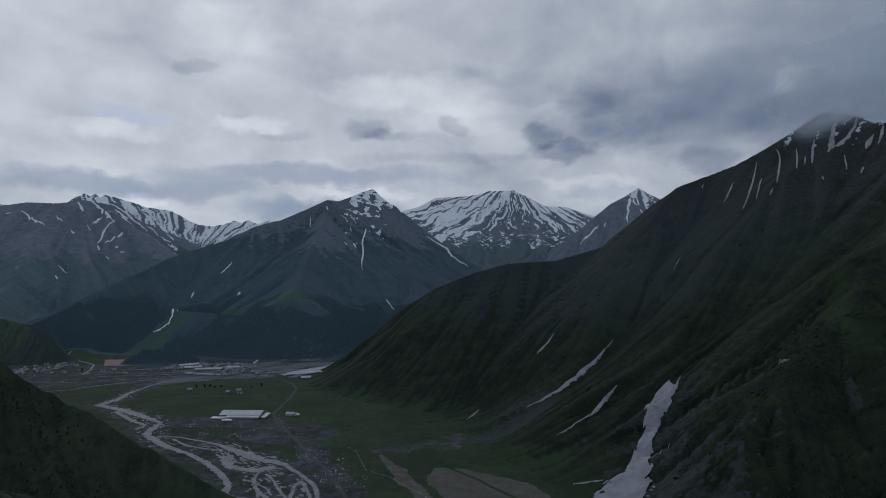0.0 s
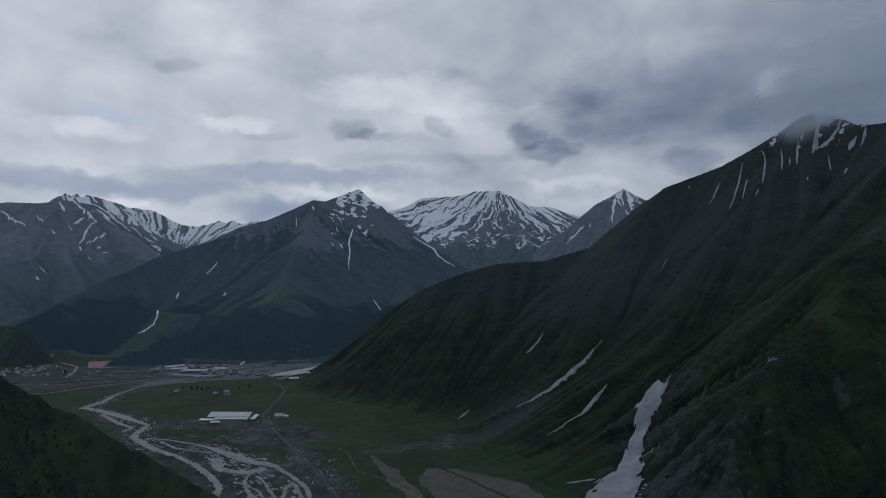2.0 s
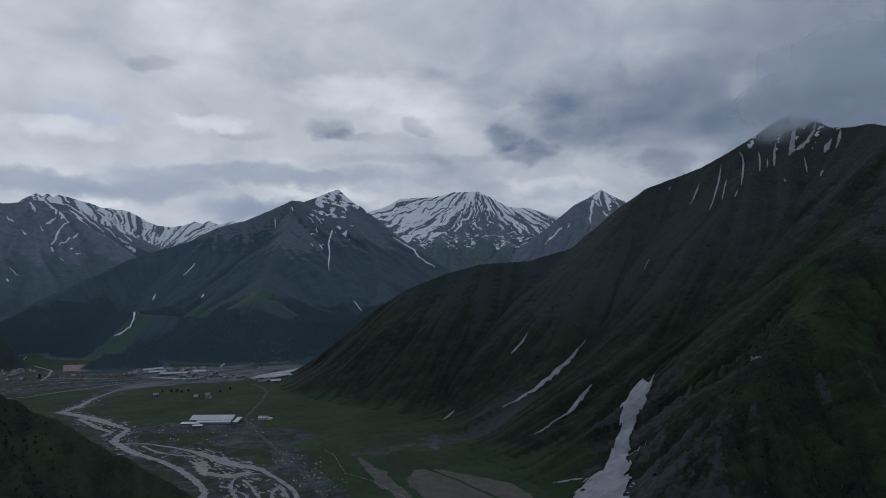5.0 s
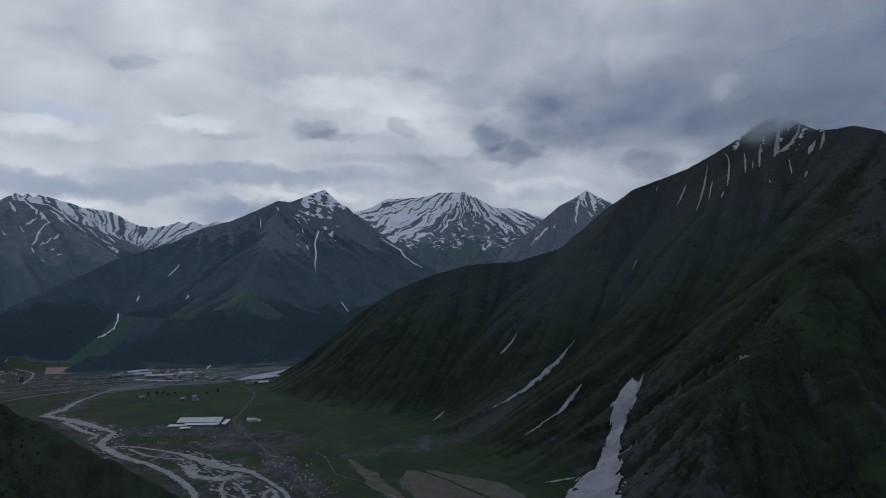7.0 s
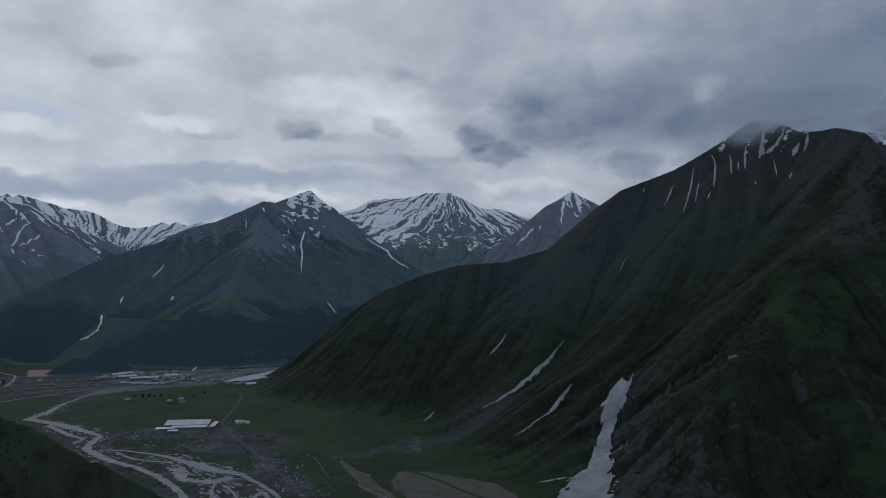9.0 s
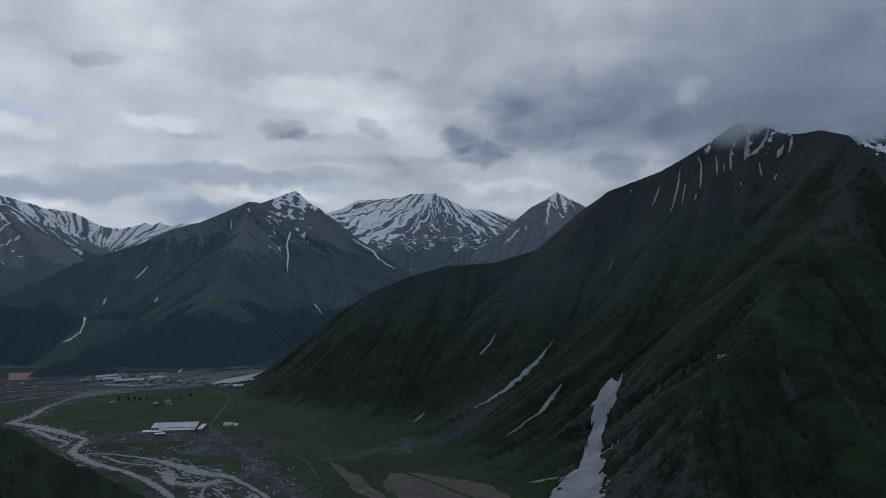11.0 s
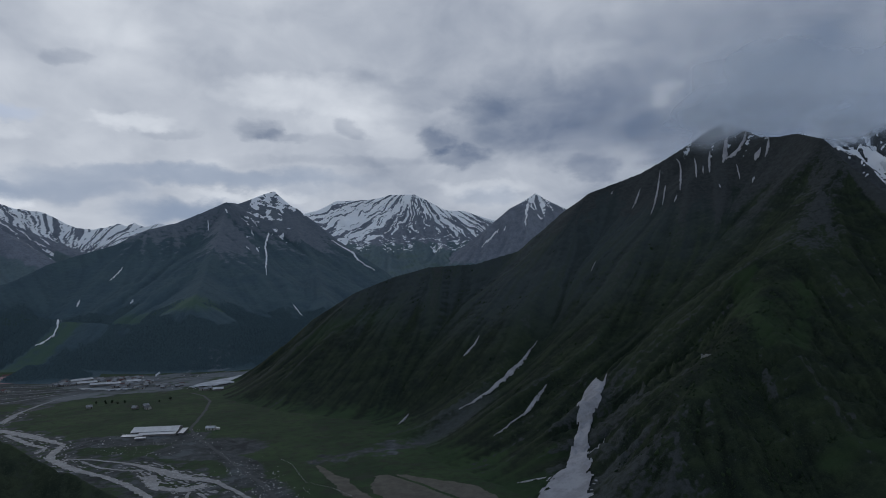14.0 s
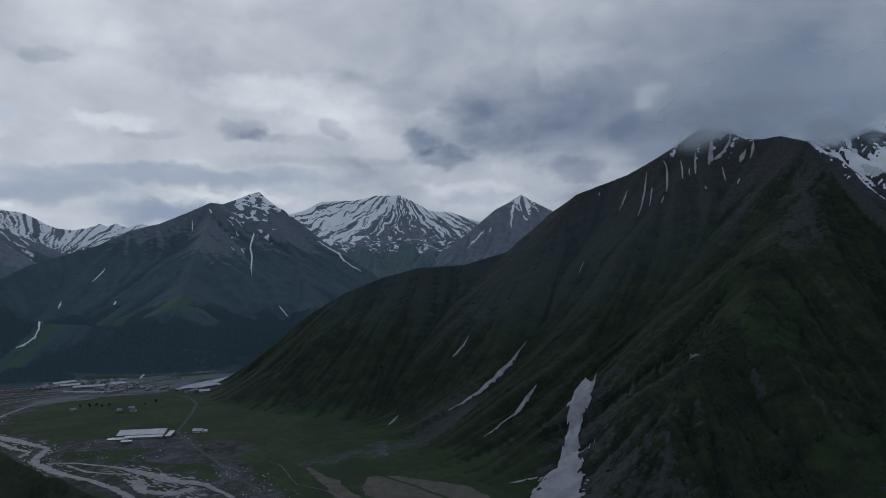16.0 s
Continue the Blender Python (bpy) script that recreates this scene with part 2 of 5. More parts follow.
# ---- materials of the land ----
def land_material(name, grass, grass2, rock, rock2, grain, snow=(0.86, 0.87, 0.89), valley=1.0, rough=1.0, sward_col=(0.075, 0.125, 0.070), low_col=((0.027, 0.048, 0.024), (0.043, 0.069, 0.032))):
    """Turf, bare rock and old snow, shared out by the attributes rock and snow."""
    m, nt = material(name)
    p = nt.add("ShaderNodeNewGeometry").outputs["Position"]
    n1, n2, n3 = nt.noise(p, 1 / (grain * 12), 5), nt.noise(p, 1 / (grain * 2.5), 5, 0.62), nt.noise(p, 1 / (grain * 0.5), 3, 0.6)
    turf = nt.mix(nt.ramp(n1, 0.35, 0.65), grass, grass2)
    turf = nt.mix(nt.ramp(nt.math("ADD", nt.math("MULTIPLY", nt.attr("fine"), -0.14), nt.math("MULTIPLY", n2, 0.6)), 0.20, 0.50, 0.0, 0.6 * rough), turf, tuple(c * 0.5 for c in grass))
    turf = nt.mix(nt.ramp(n2, 0.54, 0.70, 0.0, 0.5 * rough), turf, tuple(c * 1.45 for c in grass2))
    turf = nt.mix(nt.ramp(n3, 0.5, 0.75, 0.0, 0.4 * rough), turf, tuple(c * 1.8 for c in grass2))
    turf = nt.mix(nt.ramp(n3, 0.46, 0.28, 0.0, 0.45 * rough), turf, tuple(c * 0.5 for c in grass))
    meadow = nt.mix(nt.ramp(nt.noise(p, 1 / 60, 5), 0.35, 0.65), *low_col)
    turf = nt.mix(nt.math("MULTIPLY", nt.attr("low"), valley), turf, meadow)
    turf = nt.mix(nt.math("MULTIPLY", nt.ramp(nt.math("ADD", nt.attr("sward"), nt.math("MULTIPLY", nt.math("SUBTRACT", n1, 0.5), 0.8)), 0.25, 0.8), 0.85), turf, sward_col)
    # distance haze painted over the turf as a bluish grey tint
    turf = nt.mix(nt.ramp(nt.attr("haze"), 0.0, 1.0, 0.0, 0.85), turf, nt.mix(n2, (0.038, 0.049, 0.055), (0.059, 0.074, 0.076)))
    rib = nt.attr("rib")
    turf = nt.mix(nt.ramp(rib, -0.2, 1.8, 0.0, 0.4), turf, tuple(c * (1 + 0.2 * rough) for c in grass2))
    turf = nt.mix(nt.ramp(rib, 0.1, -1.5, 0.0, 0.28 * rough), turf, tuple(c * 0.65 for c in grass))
    stone = nt.mix(nt.ramp(nt.math("ADD", n2, nt.math("MULTIPLY", rib, 0.08)), 0.3, 0.7), rock, rock2)
    stone = nt.mix(nt.ramp(n3, 0.45, 0.75, 0.0, 0.5), stone, tuple(c * 0.5 for c in rock))
    edge = nt.math("MULTIPLY", nt.math("SUBTRACT", n2, 0.5), 0.9)
    col = nt.mix(nt.ramp(nt.math("ADD", nt.attr("rock"), edge), 0.35, 0.65), turf, stone)
    scree = nt.mix(nt.ramp(n3, 0.35, 0.7), (0.046, 0.053, 0.053), (0.084, 0.093, 0.092))
    col = nt.mix(nt.ramp(nt.math("ADD", nt.attr("scree"), edge), 0.15, 0.95), col, scree)
    dirt = nt.mix(nt.ramp(n1, 0.4, 0.7, 0.0, 0.25), snow, tuple(c * 0.7 for c in snow))
    edge3 = nt.math("MULTIPLY", nt.math("SUBTRACT", n3, 0.5), 0.35)
    sn = nt.ramp(nt.math("ADD", nt.attr("snow"), edge3), 0.44, 0.56)
    col = nt.mix(sn, col, dirt)
    h = nt.math("ADD", nt.math("MULTIPLY", n2, 0.4), nt.math("MULTIPLY", n3, 0.5))
    h = nt.math("MULTIPLY", h, nt.math("SUBTRACT", 1.0, nt.math("MULTIPLY", sn, 0.85)))
    finish(nt, col, 0.95, h, 0.5, grain * 0.8, spec=0.1)
    return m


near_land = land_material("alpine_turf_and_rock", (0.0158, 0.0232, 0.0170), (0.0305, 0.0430, 0.0228), (0.032, 0.037, 0.037), (0.054, 0.060, 0.060), 1.6, (0.55, 0.57, 0.60), sward_col=(0.031, 0.053, 0.023), low_col=((0.026, 0.050, 0.022), (0.043, 0.076, 0.030)))
shoulder_land = land_material("high_rock_and_snow", (0.0156, 0.0230, 0.0166), (0.0310, 0.0435, 0.0225), (0.040, 0.046, 0.050), (0.066, 0.073, 0.078), 2.5, (0.80, 0.81, 0.83))
hill_land = land_material("hillside_turf", (0.032, 0.043, 0.031), (0.054, 0.069, 0.042), (0.036, 0.042, 0.040), (0.055, 0.061, 0.058), 1.5, rough=0.7, sward_col=(0.052, 0.070, 0.034))
# grass, rock and forest floor lightened and blued: distance haze in the colour
mid_land = land_material("hazed_grass_and_scree", (0.074, 0.112, 0.133), (0.086, 0.127, 0.140), (0.128, 0.150, 0.178), (0.172, 0.196, 0.222), 6.0, rough=0.4, sward_col=(0.082, 0.132, 0.092), low_col=((0.064, 0.097, 0.113), (0.072, 0.110, 0.122)))
# colours between near hillside and middle mountain, with thinner haze mixed in
knoll_land = land_material("hazed_hill_grass_and_rock", (0.044, 0.062, 0.058), (0.058, 0.082, 0.066), (0.046, 0.056, 0.063), (0.064, 0.076, 0.084), 4.0, rough=0.6, sward_col=(0.080, 0.120, 0.068), low_col=((0.044, 0.064, 0.058), (0.054, 0.078, 0.064)))
# pale bluish turf and rock colours hold the haze of the far ranges
far_land = land_material("hazed_rock_and_snow", (0.120, 0.166, 0.184), (0.136, 0.184, 0.192), (0.160, 0.180, 0.214), (0.222, 0.244, 0.282), 12.0, (0.93, 0.94, 0.95), valley=0.0, rough=0.5)


def radial(l, cx, cy, count, reach, seed, octaves=4):
    """Ribs that spread from a summit, or run together in a hollow: noise drawn out along the rays from one point of the plan."""
    th, r = np.arctan2(l.x - cx, cy - l.y), np.hypot(l.x - cx, l.y - cy)
    th = th + 0.05 * fbm(l.x, l.y, 200, 3, 0.5, seed + 50)
    n = fbm(th * count, r / reach, 1.0, octaves, 0.62, seed)
    return n / n.std()


def mountain(name, land, mat, relief, label, snow=None, rock=None, sink=1.2, apron=7.0, sharp=0.12, meadow=None, cut=1.0, woods=None, stones=None, haze=None, ribs=None):
    """Cuts ribs and gullies into a land and links it as one mesh."""
    x, y = land.x, land.y
    base = land.z.copy()
    high = cut * smooth(base - floor_z(x, y), 2, 40) * (sharp + (1 - sharp) * smooth(land.far, 0, relief * 5))
    a, b = land.streaks(relief * 4, relief * 18, 2, 3), land.streaks(relief * 1.2, relief * 7, 2, 5)
    base = floor_z(x, y) - 2 + apron * np.logaddexp(0, (base - floor_z(x, y)) / apron)
    c = land.streaks(relief * 0.5, relief * 4.5, 2, 6)
    land.z = base + high * (relief * 0.42 * a + relief * 0.16 * b + relief * 0.045 * c + fbm(x, y, relief * 1.2, 4, 0.5, land.seed + 21) * relief * 0.03)
    land.a, land.b, land.c, land.base = a, b, c, base
    if ribs:
        land.r, depth = ribs(land)
        land.z += depth * land.r * smooth(base - floor_z(x, y), 20, 120) * (0.25 + 0.75 * smooth(land.far, 0, 60))
    rock_v = rock(land) if rock else np.zeros(x.shape)
    snow_v = snow(land) if snow else np.zeros(x.shape)
    ob = sheet(name, x, y, land.z, mat, land.z > floor_z(x, y) - sink, {"rock": rock_v, "snow": snow_v, "rib": 0.5 * a + 0.8 * b, "sward": meadow(land) if meadow else 0 * a, "fine": c, "haze": haze(land) if haze else 0 * a, "scree": stones(land) if stones else 0 * a, "low": woods(x, y, land.z) if woods else smooth(7 + 3 * b - base + floor_z(x, y), -3, 7)})
    return tagged(ob, label, "mountain", kind="structure")


# ---- mountains ----
def line_distance(x, y, pts):
    """Distance to a polyline."""
    out = np.full(x.shape, 1e6)
    for (ax, ay), (bx, by) in zip(pts[:-1], pts[1:]):
        dx, dy = bx - ax, by - ay
        k = np.clip(((x - ax) * dx + (y - ay) * dy) / (dx * dx + dy * dy), 0, 1)
        out = np.minimum(out, np.hypot(x - ax - k * dx, y - ay - k * dy))
    return out


def swards(*lines):
    """Patches of lighter grass along lines: points, half width and strength."""
    return lambda l: sum(k * np.exp(-(line_distance(l.x + 6 * l.b, l.y, pts) / wide) ** 2) for pts, wide, k in lines)


RIGHT = [
    ([(-205, 1030, -8), (-130, 1005, 43), (-74, 983, 94), (-12, 961, 134), (47, 941, 158), (96, 920, 171), (175, 900, 176), (230, 891, 192)], 0.95, 0.57, 130),
    ([(175, 900, 177), (230, 891, 193), (261, 887, 219), (301, 886, 253), (332, 883, 279), (371, 882, 293), (408, 874, 307), (445, 868, 328), (480, 859, 350), (518, 858, 376), (542, 853, 381), (548, 785, 345)], 0.85, 0.74, 110),
    ([(548, 785, 345), (550, 725, 338), (532, 660, 317), (515, 612, 288), (522, 585, 262), (530, 545, 226), (555, 430, 175), (570, 250, 120), (560, 60, 90)], 1.10, 0.40, 190),
    ([(470, 600, 250), (400, 545, 196), (300, 470, 132), (233, 430, 97), (185, 392, 60)], 0.75, 0.70, 80),
]
right = Land(-260, 820, 20, 1250, 2.0, RIGHT, 7.0, 11)
back = right.x - np.interp(right.y, (60, 250, 430, 545, 585, 612, 660, 725), (560, 570, 555, 530, 522, 515, 532, 560)) - 8
right.z -= 0.75 * np.clip(back, 0, 200) * smooth(735 - right.y, 0, 60)
GULLIES = [([(260, 600), (199, 530), (164, 480), (142, 440), (120, 405)], 9, 22), ([(215, 730), (183, 680), (133, 636), (80, 610), (30, 585)], 8, 20), ([(185, 590), (143, 546), (115, 522), (85, 505)], 7, 18)]
for pts, deep, wide in GULLIES:
    right.z -= deep * np.exp(-(line_distance(right.x, right.y, pts) / wide) ** 2)


# weathering has rounded the near spur
near_part = smooth(660 - right.y, 0, 80) * smooth(right.x, 120, 180)
for _ in range(70):
    mean = right.z.copy()
    mean[1:-1, 1:-1] = (right.z[:-2, 1:-1] + right.z[2:, 1:-1] + right.z[1:-1, :-2] + right.z[1:-1, 2:]) / 4
    right.z += (mean - right.z) * near_part


def right_rock(l):
    """Bare rock high up, and grey scree below the gullies."""
    rock = smooth(l.base + 22 * l.a + 14 * l.b, 170, 320)
    foot = line_distance(l.x, l.y, [(190, 545), (150, 455), (165, 420), (130, 380)])
    rock = np.maximum(rock, 0.55 * smooth(25 + 16 * l.b - foot, -10, 20))
    slabs = line_distance(l.x, l.y, [(148, 399), (156, 378), (176, 369), (176, 390), (200, 377)])
    rock = np.maximum(rock, smooth(0.7 * l.b + 0.6 * l.c + 0.8 * fbm(l.x, l.y, 22, 3, 0.55, 46), 0.35, 1.2) * smooth(34 - slabs, 0, 20) * 0.62)
    ledges = smooth(0.6 * l.b + 0.7 * l.c + fbm(l.x, l.y, 40, 3, 0.55, 47), 1.2, 1.8) * smooth(640 - l.y, 0, 120)
    rock = np.maximum(rock, 0.58 * ledges)
    return np.maximum(rock, 0.5 * smooth(l.b + 0.6 * l.a, 1.7, 2.6))


def right_scree(l):
    """Pale rubble that spreads below the gullies."""
    fan = line_distance(l.x, l.y, [(133, 640), (100, 622), (73, 614), (32, 590), (-8, 571)])
    fan = smooth(20 + 8 * l.b - fan, -16, 16) * smooth(150 - l.x, 0, 60)
    foot = line_distance(l.x, l.y, [(165, 440), (150, 412), (120, 400)])
    return np.maximum(0.75 * fan, 0.6 * smooth(14 + 9 * l.b - foot, -12, 14))


# painted haze grows with distance up the valley and with height
mountain("mountain_near", right, near_land, 12.0, "dark green steep mountainside with rocky ribs and gullies", rock=right_rock, stones=right_scree, haze=lambda l: smooth(l.y + 25 * l.a - 0.22 * l.x, 470, 760) * (0.2 + 0.8 * smooth(l.base + 12 * l.b, 60, 150)), cut=0.22 + 0.44 * smooth(640 - right.y, 0, 140) + 0.04 * smooth(110 - right.z, 0, 60) * smooth(right.y, 560, 700),
         snow=lambda l: smooth(-0.9 * l.b - 0.5 * l.a + 0.5 * l.c + 0.5 * fbm(l.x, l.y, 9, 3, 0.6, 44) + np.clip((l.base - 328) / 22, -6, 0.6), 0.95, 1.2) * smooth(l.y, 760, 790) * smooth(l.x, 440, 480),
         meadow=swards(([(262, 350), (330, 358)], 14, 0.6), ([(340, 540), (288, 445)], 14, 0.8), ([(360, 490), (305, 430)], 10, 0.7), ([(-80, 925), (-20, 905), (40, 880)], 24, 0.7), ([(130, 480), (90, 470)], 16, 0.7)))

LEFT = [
    ([(-115, 425, -6), (-180, 438, 24), (-245, 444, 57), (-310, 440, 99), (-450, 440, 170), (-700, 400, 290), (-900, 360, 340)], 0.95, 0.95, 60),
    ([(-95, 290, -4), (-250, 285, 76), (-600, 250, 230), (-900, 200, 330)], 0.62, 0.62, 60),
]
left = Land(-900, -60, 20, 640, 2.0, LEFT, 4.0, 31)
mountain("hillside_left", left, hill_land, 7.0, "dark grassy hillside with bushes above the river bank", rock=lambda l: 0.22 + 0.12 * l.b, apron=3.0, sharp=0.55, meadow=lambda l: 0.75 * smooth(0.5 * l.a + 0.5 * l.b + fbm(l.x, l.y, 70, 3, 0.5, 37), 0.3, 1.3))

def wooded(x, y, z):
    """Where the forest stands on the foot of the middle mountain."""
    belt = np.maximum(smooth(fbm(x, y, 160, 4, 0.55, 65) + 0.1, -0.05, 0.25) * smooth(110 - z, 0, 50), smooth(66 + 34 * fbm(x, y, 150, 4, 0.55, 66) - z, 0, 8))
    crag = smooth(x, -250, -190) * smooth(24 - z + floor_z(x, y), 0, 8) * smooth(fbm(x, y, 40, 3, 0.5, 68), -0.2, 0.2)
    return belt * (1 - crag) * smooth(z - floor_z(x, y), 1.2, 4) * (1 - smooth(40 - np.abs(x + 590 - 0.35 * (y - 1300)), -10, 10))


MIDDLE = [
    ([(-900, 1290, 20), (-841, 1602, 122), (-802, 1840, 199), (-691, 1998, 257), (-625, 2076, 307), (-552, 2155, 338), (-492, 2234, 379), (-432, 2332, 427), (-404, 2432, 430), (-337, 2590, 485),
      (-299, 2665, 511), (-264, 2610, 476), (-192, 2530, 412), (-89, 2420, 308), (4, 2300, 233), (107, 2120, 152), (168, 1950, 96), (190, 1800, 60)], 0.70, 0.36, 260),
    ([(-421, 2273, 393), (-403, 1997, 266), (-387, 1761, 170), (-361, 1523, 113), (-350, 1404, 62), (-328, 1215, -8)], 0.60, 0.40, 120),
    ([(-640, 1420, 78), (-560, 1370, 74), (-430, 1310, 68), (-300, 1285, 66), (-180, 1285, 62), (-90, 1320, 52)], 0.85, 0.55, 60),
    ([(-540, 1138, 17), (-490, 1136, 21)], 0.7, 0.7, 30),
    ([(-283, 2630, 478), (-120, 2079, 214), (-67, 1683, 97), (-76, 1330, -5)], 0.60, 0.42, 120),
]
middle = Land(-1150, 420, 1080, 2950, 5.0, MIDDLE, 22.0, 51)
# the side of the pointed mountain that faces away falls off steeply
lee = middle.x - np.interp(middle.y, (1800, 1950, 2120, 2300, 2420, 2530, 2610, 2665), (190, 168, 107, 4, -89, -192, -264, -299)) - 8
middle.z -= 0.62 * np.clip(lee, 0, 500)
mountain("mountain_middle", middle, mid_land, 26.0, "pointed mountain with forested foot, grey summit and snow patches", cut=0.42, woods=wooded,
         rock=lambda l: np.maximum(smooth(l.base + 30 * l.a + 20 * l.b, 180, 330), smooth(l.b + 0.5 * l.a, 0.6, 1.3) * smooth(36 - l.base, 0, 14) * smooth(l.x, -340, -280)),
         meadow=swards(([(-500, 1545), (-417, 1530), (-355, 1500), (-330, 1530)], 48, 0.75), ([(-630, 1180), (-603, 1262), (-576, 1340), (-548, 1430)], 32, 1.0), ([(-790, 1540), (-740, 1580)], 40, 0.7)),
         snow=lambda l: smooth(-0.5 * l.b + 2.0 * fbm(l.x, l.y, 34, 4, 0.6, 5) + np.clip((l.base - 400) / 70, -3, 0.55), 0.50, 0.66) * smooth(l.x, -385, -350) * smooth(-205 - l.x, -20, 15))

FAR_SNOW = [
    ([(-578, 4450, 558), (-300, 4500, 587), (-173, 4560, 630), (-59, 4640, 702), (46, 4680, 710), (153, 4700, 717), (238, 4700, 730), (350, 4720, 762), (529, 4720, 766), (614, 4660, 717), (692, 4620, 670), (751, 4600, 638),
      (897, 4600, 630), (1010, 4550, 584), (1080, 4500, 559), (1268, 4450, 538)], 0.85, 0.22, 420),
    ([(529, 4720, 766), (473, 4560, 630), (401, 4400, 494), (314, 4250, 368), (274, 4120, 306)], 0.75, 0.50, 200),
    ([(529, 4720, 766), (606, 4600, 634), (686, 4450, 506), (784, 4330, 430)], 0.75, 0.50, 200),
]


def far_snow_cover(l):
    """Snow lies in the gullies that run from the summit, least on the rocky face between the two spurs, and in shreds on the floor below."""
    th = np.arctan2(l.x - 529, 4750 - l.y)
    bias = 0.30 * smooth(-th, 0.40, 0.55) - 0.55 * smooth(0.36 - np.abs(th + 0.10), 0.0, 0.10) + 0.22 * smooth(th, 0.25, 0.5)
    high = np.clip((l.base - np.interp(th, (-0.6, -0.3, 0.3, 0.7), (425, 470, 455, 430))) / 45, -4, 0.12)
    gully = smooth(-0.75 * l.r + bias + high, -0.16, 0.12)
    shreds = smooth(fbm(l.x * 0.5, l.y, 26, 4, 0.6, 75) - 0.25 * l.r, 0.32, 0.55) * smooth(l.base, 270, 330) * smooth(460 - l.base, 0, 80)
    return np.maximum(gully, shreds)


far_snow = Land(-700, 1500, 3000, 4880, 7.0, FAR_SNOW, 26.0, 71)
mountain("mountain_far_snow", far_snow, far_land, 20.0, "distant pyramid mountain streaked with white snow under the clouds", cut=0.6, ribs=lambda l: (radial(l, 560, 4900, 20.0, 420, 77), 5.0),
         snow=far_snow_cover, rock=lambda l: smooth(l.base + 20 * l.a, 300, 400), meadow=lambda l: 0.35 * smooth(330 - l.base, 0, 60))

PEAK = [([(560, 3220, 200), (638, 3278, 275), (799, 3392, 439), (927, 3469, 533), (1017, 3508, 575), (1105, 3534, 630), (1160, 3507, 591), (1209, 3468, 558), (1381, 3431, 467), (1600, 3400, 380)], 0.95, 0.6, 300)]
peak = Land(250, 1800, 2700, 3900, 8.0, PEAK, 24.0, 91)
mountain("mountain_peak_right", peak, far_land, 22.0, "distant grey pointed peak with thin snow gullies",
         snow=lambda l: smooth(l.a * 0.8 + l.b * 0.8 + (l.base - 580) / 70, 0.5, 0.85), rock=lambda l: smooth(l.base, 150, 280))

FAR_LEFT = [([(-2700, 2800, 450), (-2240, 2871, 463), (-2089, 2951, 464), (-1982, 2990, 487), (-1872, 3030, 486), (-1758, 3070, 507), (-1640, 3110, 489), (-1528, 3113, 424), (-1352, 3036, 322), (-1170, 2959, 251), (-900, 2900, 180)], 0.62, 0.40, 300),
            ([(-1872, 3030, 486), (-1700, 2600, 290), (-1500, 2200, 130), (-1380, 1900, 40)], 0.5, 0.4, 200),
            ([(-2240, 2871, 463), (-2000, 2300, 260), (-1700, 1900, 90)], 0.5, 0.4, 200)]


def far_left_cover(l):
    """Long drifts that slant down the flank above the cirque."""
    crest = np.interp(l.x, (-1872, -1640, -1528, -1352, -1170), (3030, 3110, 3113, 3036, 2959))
    down = crest - l.y
    drift = fbm(l.x / 10, down + 10 * fbm(l.x, l.y, 120, 2, 0.5, 115), 21.0, 3, 0.5, 113)
    return smooth(drift, 0.28, 0.48) * smooth(l.x + 0.5 * down, -1640, -1560) * smooth(-1210 - l.x, 0, 40) * smooth(150 - down, 0, 60) * smooth(down, -5, 10)


far_left = Land(-2900, -700, 1500, 3500, 8.0, FAR_LEFT, 30.0, 111)
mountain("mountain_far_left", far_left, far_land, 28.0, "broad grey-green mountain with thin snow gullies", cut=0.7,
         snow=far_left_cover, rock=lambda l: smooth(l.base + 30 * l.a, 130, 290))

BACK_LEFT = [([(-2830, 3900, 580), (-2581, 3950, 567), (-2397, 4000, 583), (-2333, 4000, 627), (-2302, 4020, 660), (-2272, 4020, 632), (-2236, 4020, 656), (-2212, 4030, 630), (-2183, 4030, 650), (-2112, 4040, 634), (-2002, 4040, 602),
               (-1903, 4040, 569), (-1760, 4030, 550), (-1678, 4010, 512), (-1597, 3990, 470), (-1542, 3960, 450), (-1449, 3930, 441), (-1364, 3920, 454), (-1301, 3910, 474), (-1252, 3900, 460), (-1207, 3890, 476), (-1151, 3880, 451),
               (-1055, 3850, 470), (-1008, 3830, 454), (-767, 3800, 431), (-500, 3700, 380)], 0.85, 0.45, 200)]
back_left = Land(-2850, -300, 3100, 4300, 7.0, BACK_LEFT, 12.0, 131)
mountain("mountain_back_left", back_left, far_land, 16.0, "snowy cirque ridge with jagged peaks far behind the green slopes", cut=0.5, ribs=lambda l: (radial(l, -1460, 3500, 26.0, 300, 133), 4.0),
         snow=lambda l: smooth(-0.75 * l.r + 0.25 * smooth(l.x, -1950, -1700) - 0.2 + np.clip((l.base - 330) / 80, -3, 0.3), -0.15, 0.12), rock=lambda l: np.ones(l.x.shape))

KNOLL = [([(-1100, 1230, 130), (-912, 1203, 88), (-847, 1204, 71), (-780, 1184, 60), (-725, 1165, 42)], 1.5, 1.0, 30)]
knoll = Land(-1300, -640, 980, 1420, 3.0, KNOLL, 8.0, 151)
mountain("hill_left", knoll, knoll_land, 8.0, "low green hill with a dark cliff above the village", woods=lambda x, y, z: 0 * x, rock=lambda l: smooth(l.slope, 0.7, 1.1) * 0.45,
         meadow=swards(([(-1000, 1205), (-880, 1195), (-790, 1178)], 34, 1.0)))

